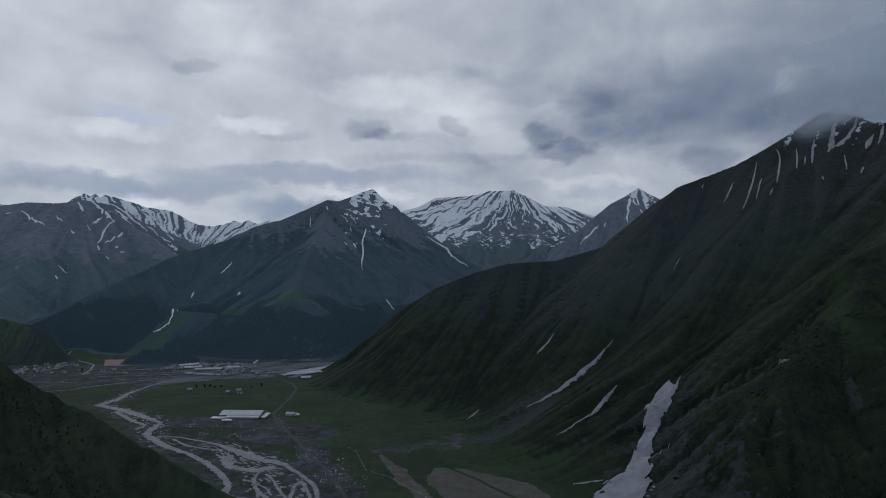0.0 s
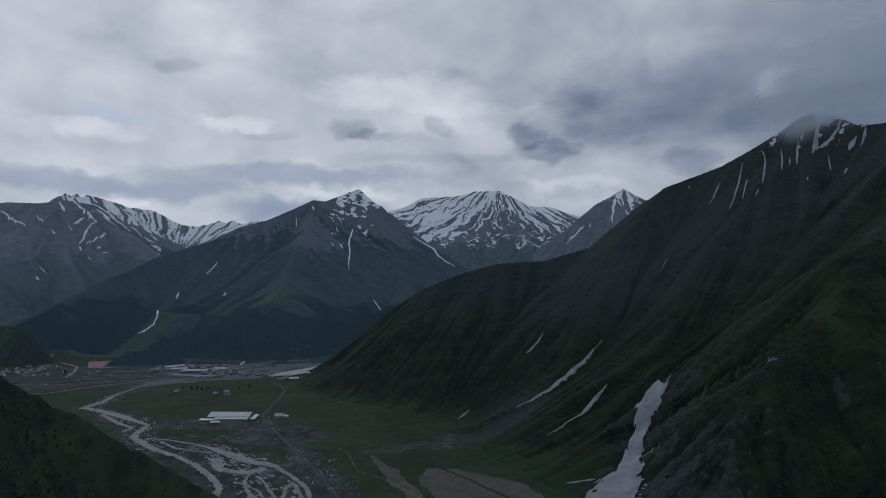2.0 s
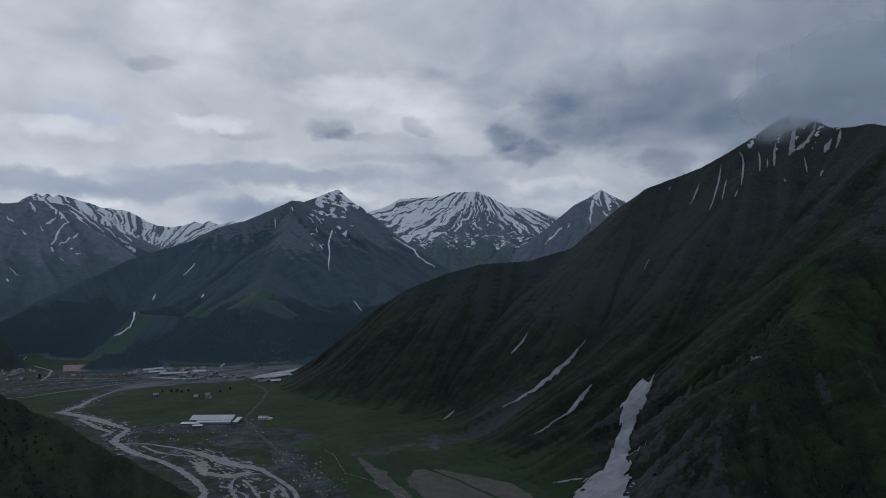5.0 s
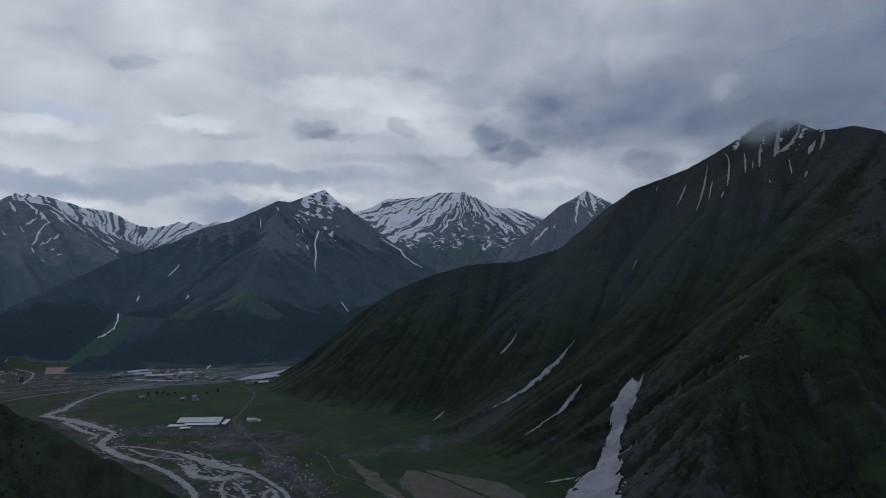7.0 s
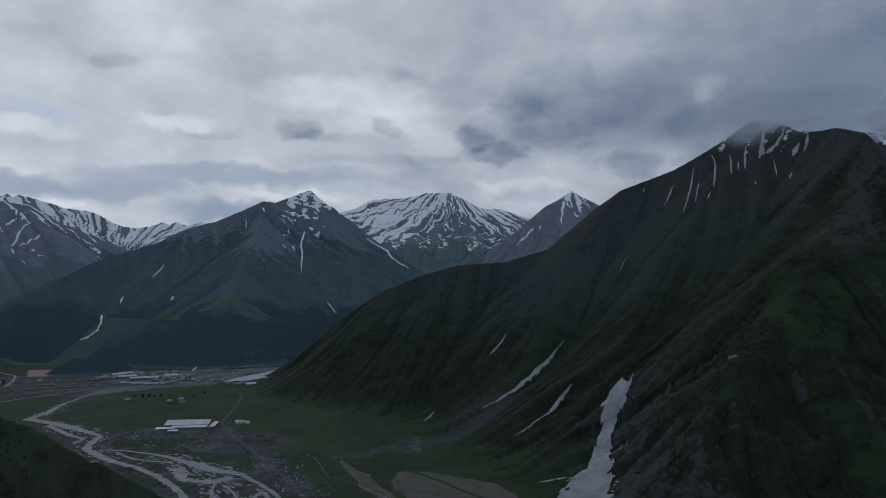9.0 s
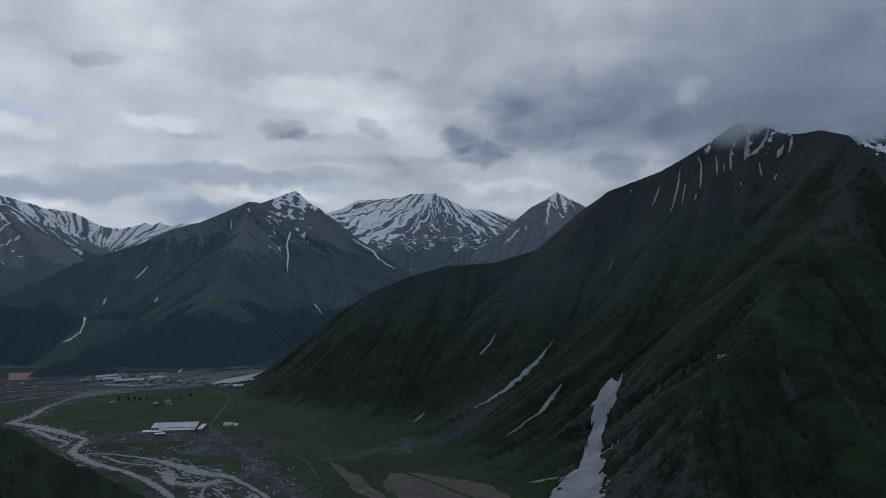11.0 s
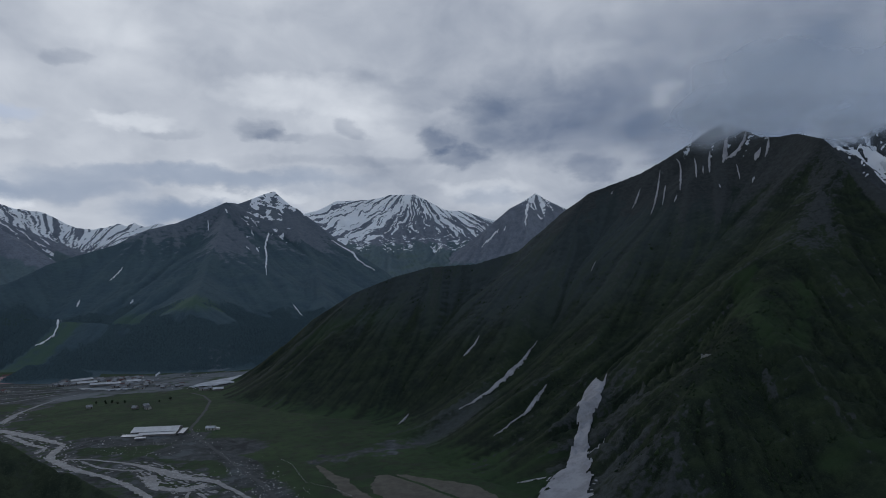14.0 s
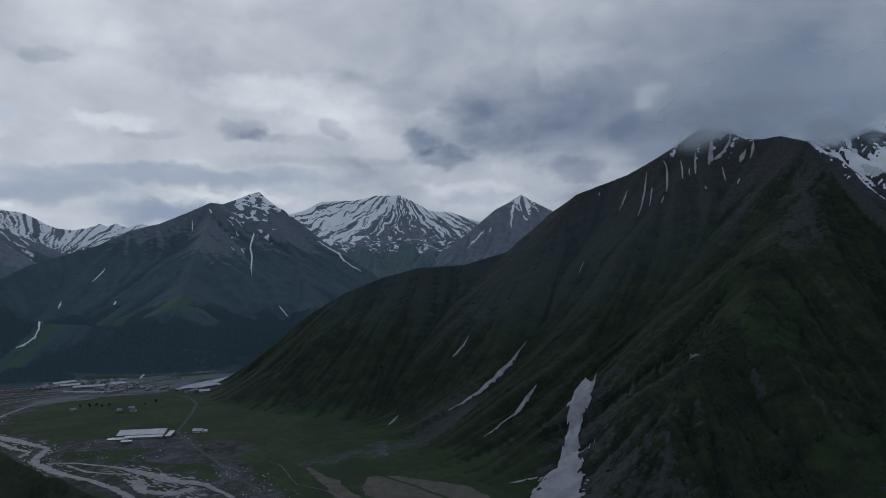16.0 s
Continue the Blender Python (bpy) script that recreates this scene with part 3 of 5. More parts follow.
BACK_RIGHT = [([(650, 900, 300), (775, 945, 377), (820, 973, 404), (892, 999, 430), (966, 1026, 440), (1053, 1050, 430), (1277, 1091, 380), (1500, 1100, 340)], 0.75, 0.4, 150)]
back_right = Land(560, 1600, 700, 1400, 4.0, BACK_RIGHT, 8.0, 171)
mountain("mountain_back_right", back_right, shoulder_land, 10.0, "rocky mountain shoulder with snowfields in the cloud",
         snow=lambda l: np.maximum(smooth(-l.b - 0.4 * l.a + 0.5 * l.c, 0.9, 1.3), smooth(352 + 10 * l.b + 6 * l.a - l.base, -5, 6) * smooth(l.x, 770, 800)), rock=lambda l: np.ones(l.x.shape))


# ---- valley floor ----
def axis(lo, hi, step, reach, growth=1.12):
    """Even steps from lo to hi, then growing ones out to the reach."""
    a = list(np.arange(lo, hi + step, step))
    k = step
    while a[-1] < reach:
        k *= growth
        a.append(a[-1] + k)
    k = step
    while a[0] > -reach:
        k *= growth
        a.insert(0, a[0] - k)
    return np.array(a)


RIVER = [(-391.9, 965.4, 3.8), (-405.9, 937.9, 4.6), (-411.8, 882.7, 7.9), (-412.2, 825.3, 11.6), (-405, 789.8, 16.0), (-408, 750, 18), (-382.5, 733.7, 19.4), (-349.1, 708.6, 21.3), (-316.5, 679.5, 14.8), (-292.9, 657.9, 9.1),
         (-290.0, 635.2, 15.1), (-285.8, 609.5, 13.3), (-264.8, 583.8, 15.0), (-241.5, 560.2, 13.2), (-216.0, 540.1, 10.5), (-192.1, 515.0, 11.9), (-168.1, 482.2, 11.0), (-154.4, 458.4, 10.4), (-152.2, 443.7, 11.0), (-141.7, 420, 13.9), (-100, 360, 14)]
BRANCH = [(-268.2, 602.9, 4.8), (-246.6, 596.4, 5.8), (-226.6, 585.9, 4.5), (-203.2, 571.7, 7.6), (-181.7, 552.7, 13.6), (-163.8, 534.9, 20.1), (-145.3, 519.9, 17.5), (-129.4, 511.9, 10.5), (-116.0, 493.7, 6.4), (-103.1, 475.3, 6.1),
          (-91.6, 455.8, 5.9), (-85.7, 434.5, 5.6), (-84, 400, 6)]
BRAIDS = []
BRAIDS.append([(-369.4, 714.7, 5.8), (-326.1, 665.8, 6.0), (-303.8, 647.6, 3.9), (-304.6, 628.0, 3.8)])
BRAIDS.append([(-252.8, 592.1, 2.9), (-229.7, 567.8, 3.3), (-210.9, 558.3, 2.7), (-190.9, 550.9, 3.7)])
BRAIDS.append([(-182.9, 534.9, 12.2), (-170.0, 504.1, 7.7), (-156.4, 496.6, 9.4), (-144.5, 493.7, 11.1), (-133.7, 502.6, 9.4)])
BRAIDS.append([(-141.9, 489.3, 2.3), (-140.0, 468.7, 3.1), (-130.4, 446.1, 3.3), (-120.6, 432.2, 4.0), (-110, 400, 4)])
BRAIDS.append([(-137.2, 462.2, 1.7), (-126.5, 453.4, 2.1), (-118.0, 436.8, 2.0)])
BRAIDS.append([(-135.5, 485.0, 2.3), (-124.6, 468.7, 2.6), (-116.7, 449.7, 2.5), (-107.1, 432.2, 2.4), (-104, 400, 3)])
BRAIDS.append([(-103.8, 468.7, 4.3), (-107.0, 455.8, 3.0), (-103.8, 434.5, 3.2), (-104, 405, 3)])
BRAIDS.append([(-103.2, 466.0, 3.9), (-94.8, 446.1, 2.5), (-90.6, 432.2, 2.8), (-92, 405, 3)])
BRAIDS.append([(-143.6, 430, 10), (-128.3, 428, 5.7), (-115.8, 424, 4.0)])
BRAIDS.append([(-568, 996, 4), (-587, 1053, 4), (-617, 1116, 4), (-670, 1166, 3.6), (-734, 1228, 3.6), (-785, 1334, 3.6)])
BRAIDS.append([(-530, 845, 3), (-506, 855, 3), (-497, 875, 3.5), (-485, 891, 3), (-467, 913, 3.5), (-440, 945, 3), (-426.5, 965.4, 3)])
BRAIDS.append([(-330, 1030, 2.5), (-283, 1083, 2.5), (-240, 1148, 2.5), (-205, 1178, 3)])
BRAIDS.append([(-640, 1010, 1.6), (-560, 1020, 1.8), (-480, 1012, 1.5), (-400, 1030, 1.8), (-300, 1060, 2.2), (-230, 1110, 2.2), (-205, 1160, 2.0)])
BRAIDS.append([(-610, 925, 1.4), (-540, 918, 1.6), (-470, 950, 1.4), (-420, 985, 1.6)])
BRAIDS.append([(-560, 1060, 1.4), (-500, 1052, 1.6), (-440, 1040, 1.6), (-330, 1085, 1.8), (-260, 1140, 2.0)])
BRAIDS.append([(-568.5, 943.3, 2.0), (-527.7, 976.8, 2.0), (-463.3, 988.6, 2.2), (-408.8, 1006.7, 2.6), (-350, 1015, 2)])
flow = [[p[:2] for p in c] for c in (RIVER, BRANCH, *BRAIDS[:9])]
ROAD = [(-236.8, 932.6), (-216.5, 907.0), (-200.0, 864.2), (-193.5, 805.2), (-189.3, 733.7), (-187.9, 699.6), (-174.6, 665.8), (-145.1, 605.1), (-116.1, 545.4), (-92.3, 496.6), (-70.6, 443.7), (-40, 360)]
gx, gy = np.meshgrid(axis(-700, 110, 2.0, 4850), axis(360, 1290, 2.4, 4850))
wob = fbm(gx, gy, 40, 4, 0.5, 5) * 9
d_river = np.min([line_distance(gx, gy, c) for c in flow], axis=0)
plain = smooth(gy + 1.6 * wob - np.interp(gx, (-600, -450, -350, -280, -220), (855, 882, 925, 955, 985)), -14, 18) * smooth(1190 + wob + 0.1 * gx - gy, -10, 30)
bars = smooth(19 + 12 * fbm(gx, gy, 26, 3, 0.5, 4) - d_river, -5, 6) * (0.62 + 0.3 * fbm(gx, gy, 11, 3, 0.6, 14))
d_rill = np.min([line_distance(gx, gy, [p[:2] for p in c]) for c in BRAIDS[9:]], axis=0)
d_road = line_distance(gx, gy, ROAD)
yard = np.maximum(smooth(42 - np.hypot((gx + 150) * 0.8, gy - 612), -12, 14) * 0.85, smooth(26 - np.abs(gy - 660), -6, 8) * smooth(66 - np.abs(gx + 225), -8, 12) * 0.75)
verge = smooth(15 + wob - d_road, -6, 8) * smooth(640 - gy, -30, 30) * 0.8
fan = smooth(24 + 1.6 * wob - line_distance(gx, gy, [(110, 628), (70, 612), (32, 590), (-8, 571), (-34, 560)]), -14, 18) * (0.62 + 0.35 * fbm(gx, gy, 16, 4, 0.6, 27))
apron_scree = smooth(11 + wob - line_distance(gx, gy, [(-150, 872), (-128, 825), (-96, 780)]), -8, 10) * 0.6
gravel = np.maximum.reduce([bars, fan, apron_scree, plain * (0.75 + 0.35 * fbm(gx, gy, 35, 3, 0.5, 15)), yard, verge])
track = smooth(1.8 - d_road, -1.2, 0.8) * 0.8


def inside(x, y, pts):
    """How far inside a convex outline, in metres; the outline runs clockwise."""
    out = np.full(x.shape, 1e6)
    for (ax, ay), (bx, by) in zip(pts, pts[1:] + pts[:1]):
        n = math.hypot(bx - ax, by - ay)
        out = np.minimum(out, -((bx - ax) * (y - ay) - (by - ay) * (x - ax)) / n)
    return out


w2 = fbm(gx, gy, 14, 3, 0.5, 25) * 2.2
FIELD_A = [(-76, 559), (-63, 560), (-26, 489), (3, 410), (-18, 410), (-35, 468)]
FIELD_B = [(-8, 497), (10, 503), (66, 460), (80, 405), (8, 405), (-14, 470)]
earth = np.maximum(smooth(inside(gx, gy, FIELD_A) + w2, -0.5, 1.5) * 0.8, smooth(inside(gx, gy, FIELD_B) + w2, -0.5, 1.5))
ditch = line_distance(gx, gy, [(2, 505), (26, 470), (52, 425), (70, 390)])
earth *= smooth(ditch, 0.8, 2.4)
gz = floor_z(gx, gy) + 0.45 * fbm(gx, gy, 30, 3, 0.5, 8) * smooth(d_river, 8, 22) * smooth(d_rill, 5, 14) - 0.62 * np.maximum(smooth(20 - d_river, 0, 12), smooth(9 - d_rill, 0, 5)) - 0.5 * smooth(2.5 - ditch, 0, 2) 


def ground_material():
    m, nt = material("valley_turf_and_gravel")
    p = nt.add("ShaderNodeNewGeometry").outputs["Position"]
    n1, n2, n3 = nt.noise(p, 1 / 60, 5), nt.noise(p, 1 / 9, 5, 0.62), nt.noise(p, 1 / 1.5, 3, 0.6)
    turf = nt.mix(nt.ramp(n1, 0.35, 0.65), (0.026, 0.050, 0.022), (0.043, 0.076, 0.030))
    turf = nt.mix(nt.ramp(n2, 0.42, 0.68, 0.0, 0.7), turf, (0.026, 0.034, 0.021))
    turf = nt.mix(nt.ramp(nt.noise(p, 1 / 22, 5, 0.6), 0.52, 0.68, 0.0, 0.6), turf, (0.040, 0.043, 0.034))
    stone = nt.mix(nt.ramp(n2, 0.3, 0.7), (0.044, 0.050, 0.051), (0.086, 0.094, 0.095))
    stone = nt.mix(nt.ramp(n3, 0.4, 0.8, 0.0, 0.6), stone, (0.032, 0.034, 0.036))
    bed = nt.noise(nt.vmath("MULTIPLY", p, (1 / 26, 1 / 34, 1.0)), 1.0, 6, 0.62)
    stone = nt.mix(nt.ramp(bed, 0.54, 0.64, 0.0, 0.8), stone, (0.026, 0.030, 0.032))
    stone = nt.mix(nt.ramp(bed, 0.44, 0.36, 0.0, 0.7), stone, (0.115, 0.130, 0.138))
    stone = nt.mix(nt.ramp(nt.attr("silt"), 0.2, 0.9, 0.0, 0.9), stone, (0.165, 0.180, 0.190))
    edge = nt.math("MULTIPLY", nt.math("SUBTRACT", n2, 0.5), 0.9)
    col = nt.mix(nt.ramp(nt.math("ADD", nt.attr("gravel"), edge), 0.35, 0.7), turf, stone)
    col = nt.mix(nt.ramp(nt.math("ADD", nt.attr("track"), nt.math("MULTIPLY", edge, 0.3)), 0.3, 0.7), col, (0.085, 0.090, 0.090))
    soil = nt.mix(nt.ramp(n2, 0.3, 0.7), (0.100, 0.092, 0.075), (0.145, 0.132, 0.108))
    col = nt.mix(nt.ramp(nt.math("ADD", nt.attr("earth"), nt.math("MULTIPLY", edge, 0.25)), 0.35, 0.65), col, soil)
    finish(nt, col, 0.95, nt.math("ADD", n2, nt.math("MULTIPLY", n3, 0.4)), 0.5, 0.8, spec=0.15)
    return m


tagged(sheet("ground", gx, gy, gz, ground_material(), None, {"gravel": gravel, "track": track, "earth": earth, "silt": plain * smooth(gx, -560, -330) * (0.70 + 0.5 * fbm(gx, gy, 60, 4, 0.55, 35))}), "flat valley floor of dark turf and grey gravel", "ground", kind="structure")


# ---- river ----
def water_material():
    m, nt = material("grey_river_water")
    p = nt.add("ShaderNodeNewGeometry").outputs["Position"]
    n = nt.noise(p, 0.6, 4, 0.6)
    col = nt.mix(nt.ramp(nt.noise(p, 0.12, 4), 0.35, 0.7), (0.118, 0.136, 0.152), (0.190, 0.210, 0.230))
    riffle = nt.noise(nt.vmath("MULTIPLY", p, (0.8, 0.45, 1.0)), 1.0, 5, 0.65)
    col = nt.mix(nt.ramp(riffle, 0.55, 0.72, 0.0, 0.8), col, (0.38, 0.40, 0.42))
    col = nt.mix(nt.ramp(riffle, 0.46, 0.34, 0.0, 0.35), col, (0.070, 0.080, 0.088))
    finish(nt, col, 0.55, n, 0.35, 0.3, spec=0.2)
    return m


water = water_material()


def resample(pts, step):
    p = np.array(pts, float)
    s = np.r_[0, np.cumsum(np.hypot(*np.diff(p[:, :2], axis=0).T))]
    k = np.arange(0, s[-1], step)
    q = np.stack([np.interp(k, s, p[:, i]) for i in range(p.shape[1])], -1)
    for _ in range(3):
        q[1:-1] = (q[:-2] + 2 * q[1:-1] + q[2:]) / 4
    return q


def ribbon(name, pts, mat, height, seed=0, step=1.2, across=17, wide=1.0, cover=0.5, grain=5.0):
    """A strip laid along a line over the ground, its edges and gaps broken by noise that is drawn out along the flow."""
    q = resample(pts, step)
    t = np.gradient(q[:, :2], axis=0)
    for _ in range(6):
        t[1:-1] = (t[:-2] + t[1:-1] + t[2:]) / 3
    t /= np.linalg.norm(t, axis=1)[:, None] + 1e-9
    nrm = np.stack([-t[:, 1], t[:, 0]], -1)
    u = np.linspace(-1, 1, across)
    off = u[None] * (q[:, 2] * 0.72 * wide)[:, None]
    x, y = q[:, 0:1] + nrm[:, 0:1] * off, q[:, 1:2] + nrm[:, 1:2] * off
    k = (np.arange(len(q)) * step)[:, None] + 0 * off
    n = fbm(k / (2.2 * grain), off / grain, 1.0, 4, 0.55, seed)
    keep = (1 - np.abs(u[None])) * 2.0 + 0.75 * n > cover
    if cover > 1.5:   # shallows: only shreds of water, drawn out along the flow
        keep = ((1 - np.abs(u[None])) * 3 + 0.75 * n > 0.8) & (fbm(k / (5.0 * grain), off / grain, 1.0, 4, 0.55, seed + 5) > cover * 0.3)
    return sheet(name, x, y, height(x, y), mat, keep)


def wet(k):
    return lambda x, y: floor_z(x, y) + k


tagged(ribbon("river", RIVER, water, wet(-0.28), 3, step=0.9, across=29, wide=0.42, grain=3.2), "grey braided river winding over gravel bars", "river", kind="structure")
tagged(ribbon("river_branch", BRANCH, water, wet(-0.30), 13, step=0.9, across=29, wide=0.50, grain=2.6), "shallow side branch of the grey river", "river", kind="structure")
for i, c in enumerate(BRAIDS):
    tagged(ribbon("river_channel", c, water, wet(-0.32 - 0.006 * i), 23 + i, 0.9, 13, wide=0.82, cover=0.7, grain=2.4), "narrow braided channel of grey meltwater", "river", kind="structure")
SHALLOWS = [
    [(-215, 578, 16), (-190, 560, 26), (-165, 535, 34), (-145, 516, 34), (-125, 500, 22)],
    [(-150, 498, 12), (-128, 470, 40), (-115, 440, 48), (-104, 405, 50)],
    [(-385, 735, 30), (-345, 705, 40), (-310, 672, 34), (-292, 640, 26), (-280, 605, 26), (-255, 575, 26), (-220, 548, 18)],
    [(-412, 870, 12), (-412, 820, 22), (-405, 785, 28), (-395, 745, 26)],
]
for i, c in enumerate(SHALLOWS):
    tagged(ribbon("river_shallows", c, water, wet(-0.40 - 0.006 * i), 63 + i, 1.0, 61, cover=(1.6, 2.0, 2.2, 2.15)[i], grain=2.0), "thin shreds of shallow water among gravel", "river", kind="structure")


# ---- helpers for things ----
def plain_material(name, a, b, size=0.6, rough=0.8, bump=0.3, metal=0.0):
    m, nt = material(name)
    p = nt.add("ShaderNodeTexCoord").outputs["Object"]
    n1, n2 = nt.noise(p, 1 / size, 4), nt.noise(p, 6 / size, 3, 0.6)
    rnd = nt.add("ShaderNodeObjectInfo").outputs["Random"]
    col = nt.mix(nt.ramp(nt.math("ADD", nt.math("MULTIPLY", n1, 0.7), nt.math("MULTIPLY", rnd, 0.3)), 0.25, 0.75), a, b)
    col = nt.mix(nt.ramp(n2, 0.5, 0.8, 0.0, 0.35), col, tuple(c * 0.55 for c in a))
    finish(nt, col, rough, n2, bump, 0.05, metal)
    return m


def part(name, bm, mat, parent, label=""):
    me = bpy.data.meshes.new(name)
    bm.to_mesh(me)
    bm.free()
    me.materials.append(mat)
    ob = new(name, me)
    ob.parent = parent
    return tagged(ob, label)


def box(bm, x0, x1, y0, y1, z0, z1):
    v = [bm.verts.new((x, y, z)) for z in (z0, z1) for x, y in ((x0, y0), (x1, y0), (x1, y1), (x0, y1))]
    for f in ((3, 2, 1, 0), (4, 5, 6, 7), (0, 1, 5, 4), (1, 2, 6, 5), (2, 3, 7, 6), (3, 0, 4, 7)):
        bm.faces.new([v[i] for i in f])
    return bm


def slab(bm, a, b, c, e, thick):
    """A thin panel on four corners, thickened downwards."""
    top = [bm.verts.new(p) for p in (a, b, c, e)]
    low = [bm.verts.new((p[0], p[1], p[2] - thick)) for p in (a, b, c, e)]
    bm.faces.new(top)
    bm.faces.new(low[::-1])
    for i in range(4):
        j = (i + 1) % 4
        bm.faces.new((top[i], low[i], low[j], top[j]))
    return bm


def thing(name, x, y, z, turn, label, category, group=""):
    ob = new(name)
    ob.matrix_world = pose(x, y, z, 0, 0, turn)
    return tagged(ob, label, category, group)


white_roof = plain_material("pale_sheet_metal", (0.50, 0.51, 0.52), (0.62, 0.63, 0.64), 3.0, 0.45)
grey_wall = plain_material("weathered_concrete", (0.17, 0.165, 0.16), (0.26, 0.25, 0.24), 2.0)
dark_pane = plain_material("dark_window_glass", (0.02, 0.022, 0.025), (0.03, 0.032, 0.035), 1.0, 0.15, 0.0)
dark_wood = plain_material("dark_timber", (0.05, 0.038, 0.03), (0.09, 0.07, 0.055), 1.0)
grey_roof = plain_material("grey_slate_roof", (0.13, 0.135, 0.14), (0.21, 0.21, 0.215), 1.5)
rust_roof = plain_material("faded_red_roof", (0.105, 0.050, 0.047), (0.155, 0.082, 0.076), 1.5)
pale_wall = plain_material("pale_render", (0.38, 0.37, 0.35), (0.52, 0.51, 0.48), 1.5)
pale_stone = plain_material("pale_stone", (0.40, 0.40, 0.39), (0.58, 0.58, 0.56), 0.8)
bark = plain_material("bark", (0.035, 0.028, 0.022), (0.06, 0.05, 0.04), 0.4)


def snow_material():
    m, nt = material("old_dirty_snow")
    p = nt.add("ShaderNodeNewGeometry").outputs["Position"]
    n1, n2 = nt.noise(p, 1 / 14, 5, 0.6), nt.noise(p, 1 / 2.2, 4, 0.6)
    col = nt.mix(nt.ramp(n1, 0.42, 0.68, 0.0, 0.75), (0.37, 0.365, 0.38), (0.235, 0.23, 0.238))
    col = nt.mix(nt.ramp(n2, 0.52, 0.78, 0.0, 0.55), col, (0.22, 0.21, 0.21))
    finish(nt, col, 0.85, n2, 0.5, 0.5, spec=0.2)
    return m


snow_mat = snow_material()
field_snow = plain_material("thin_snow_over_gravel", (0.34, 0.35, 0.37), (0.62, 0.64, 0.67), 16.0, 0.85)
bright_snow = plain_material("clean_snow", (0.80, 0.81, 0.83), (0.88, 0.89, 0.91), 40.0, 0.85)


def leaf_material(name, a, b):
    m, nt = material(name)
    p = nt.add("ShaderNodeNewGeometry")
    col = nt.mix(p.outputs["Random Per Island"], a, b)
    col = nt.mix(nt.ramp(nt.noise(p.outputs["Position"], 0.8, 3), 0.4, 0.7, 0.0, 0.5), col, tuple(c * 0.5 for c in a))
    finish(nt, col, 0.9, spec=0.1)
    return m


shrub_mat = leaf_material("dark_shrub_leaves", (0.012, 0.024, 0.014), (0.026, 0.044, 0.021))
mixed_mat = leaf_material("alpine_shrub_leaves", (0.015, 0.026, 0.015), (0.033, 0.053, 0.025))
# needles take the same bluish haze into their colour
fir_mat = leaf_material("hazed_conifer_needles", (0.084, 0.128, 0.148), (0.098, 0.148, 0.164))
# leaves toned to the thin haze in the low hill's colours
hill_fir = leaf_material("hazed_hill_leaves", (0.044, 0.064, 0.060), (0.060, 0.086, 0.076))


# ---- plants and stones that nobody could count ----
def scatter(name, pts, sizes, shapes, mat, label, category, seed, flat=1.0, land=None):
    """One joined mesh of many small clumps, each turned, sized and dented by chance."""
    rng = np.random.default_rng(seed)
    vs, fs, n = [], [], 0
    for (x, y, z), s in zip(pts, sizes):
        v, f = shapes[rng.integers(len(shapes))]
        a = rng.uniform(0, 2 * np.pi)
        c, e = np.cos(a), np.sin(a)
        w = v * (s * rng.uniform(0.8, 1.25, 3)) * (1, 1, flat)
        vs.append(np.stack([c * w[:, 0] - e * w[:, 1] + x, e * w[:, 0] + c * w[:, 1] + y, w[:, 2] + z], -1))
        fs.append(f + n)
        n += len(v)
    me = bpy.data.meshes.new(name)
    co, soft = np.concatenate(vs), False
    if land:
        soft = True
        home = np.repeat(np.array([q[2] for q in pts]), [len(v) for v in vs])
        co[:, 2] += land.at(co[:, 0], co[:, 1]) - home
    me.from_pydata(co.tolist(), [], np.concatenate(fs).tolist())
    me.polygons.foreach_set("use_smooth", np.full(len(me.polygons), soft))
    me.materials.append(mat)
    return tagged(new(name, me), label, category, kind="stuff")


def clump_shapes(count, seed, dent=0.35):
    """Dented, low domes of 20 faces."""
    rng = np.random.default_rng(seed)
    out = []
    for i in range(count):
        bm = bmesh.new()
        bmesh.ops.create_icosphere(bm, subdivisions=1, radius=1)
        for v in bm.verts:
            v.co *= 1 + rng.uniform(-dent, dent)
            v.co.z = max(v.co.z * 0.8 + 0.30, -0.15)
        bmesh.ops.triangulate(bm, faces=bm.faces)
        out.append((np.array([v.co for v in bm.verts]), np.array([[v.index for v in f.verts] for f in bm.faces])))
        bm.free()
    return out


def fir_shapes(count, seed):
    """Far firs: an uneven five-sided crown that tapers to its tip."""
    rng = np.random.default_rng(seed)
    out = []
    for i in range(count):
        a = 2 * np.pi * np.arange(5) / 5 + rng.uniform(-0.3, 0.3, 5)
        r = rng.uniform(0.6, 1.2, 5)
        v = np.c_[np.r_[r * np.cos(a), rng.uniform(-0.15, 0.15)], np.r_[r * np.sin(a), rng.uniform(-0.15, 0.15)], np.r_[rng.uniform(-0.35, -0.05, 5), rng.uniform(1.3, 2.0)]]
        out.append((v, np.array([(j, (j + 1) % 5, 5) for j in range(5)])))
    return out


def strewn(land, count, box4, test, seed):
    """Points of a land chosen by chance where the test is high."""
    rng = np.random.default_rng(seed)
    x, y = rng.uniform(box4[0], box4[1], count), rng.uniform(box4[2], box4[3], count)
    ok = test(x, y) > rng.uniform(0, 1, count)
    x, y = x[ok], y[ok]
    return np.stack([x, y, land.at(x, y)], -1)


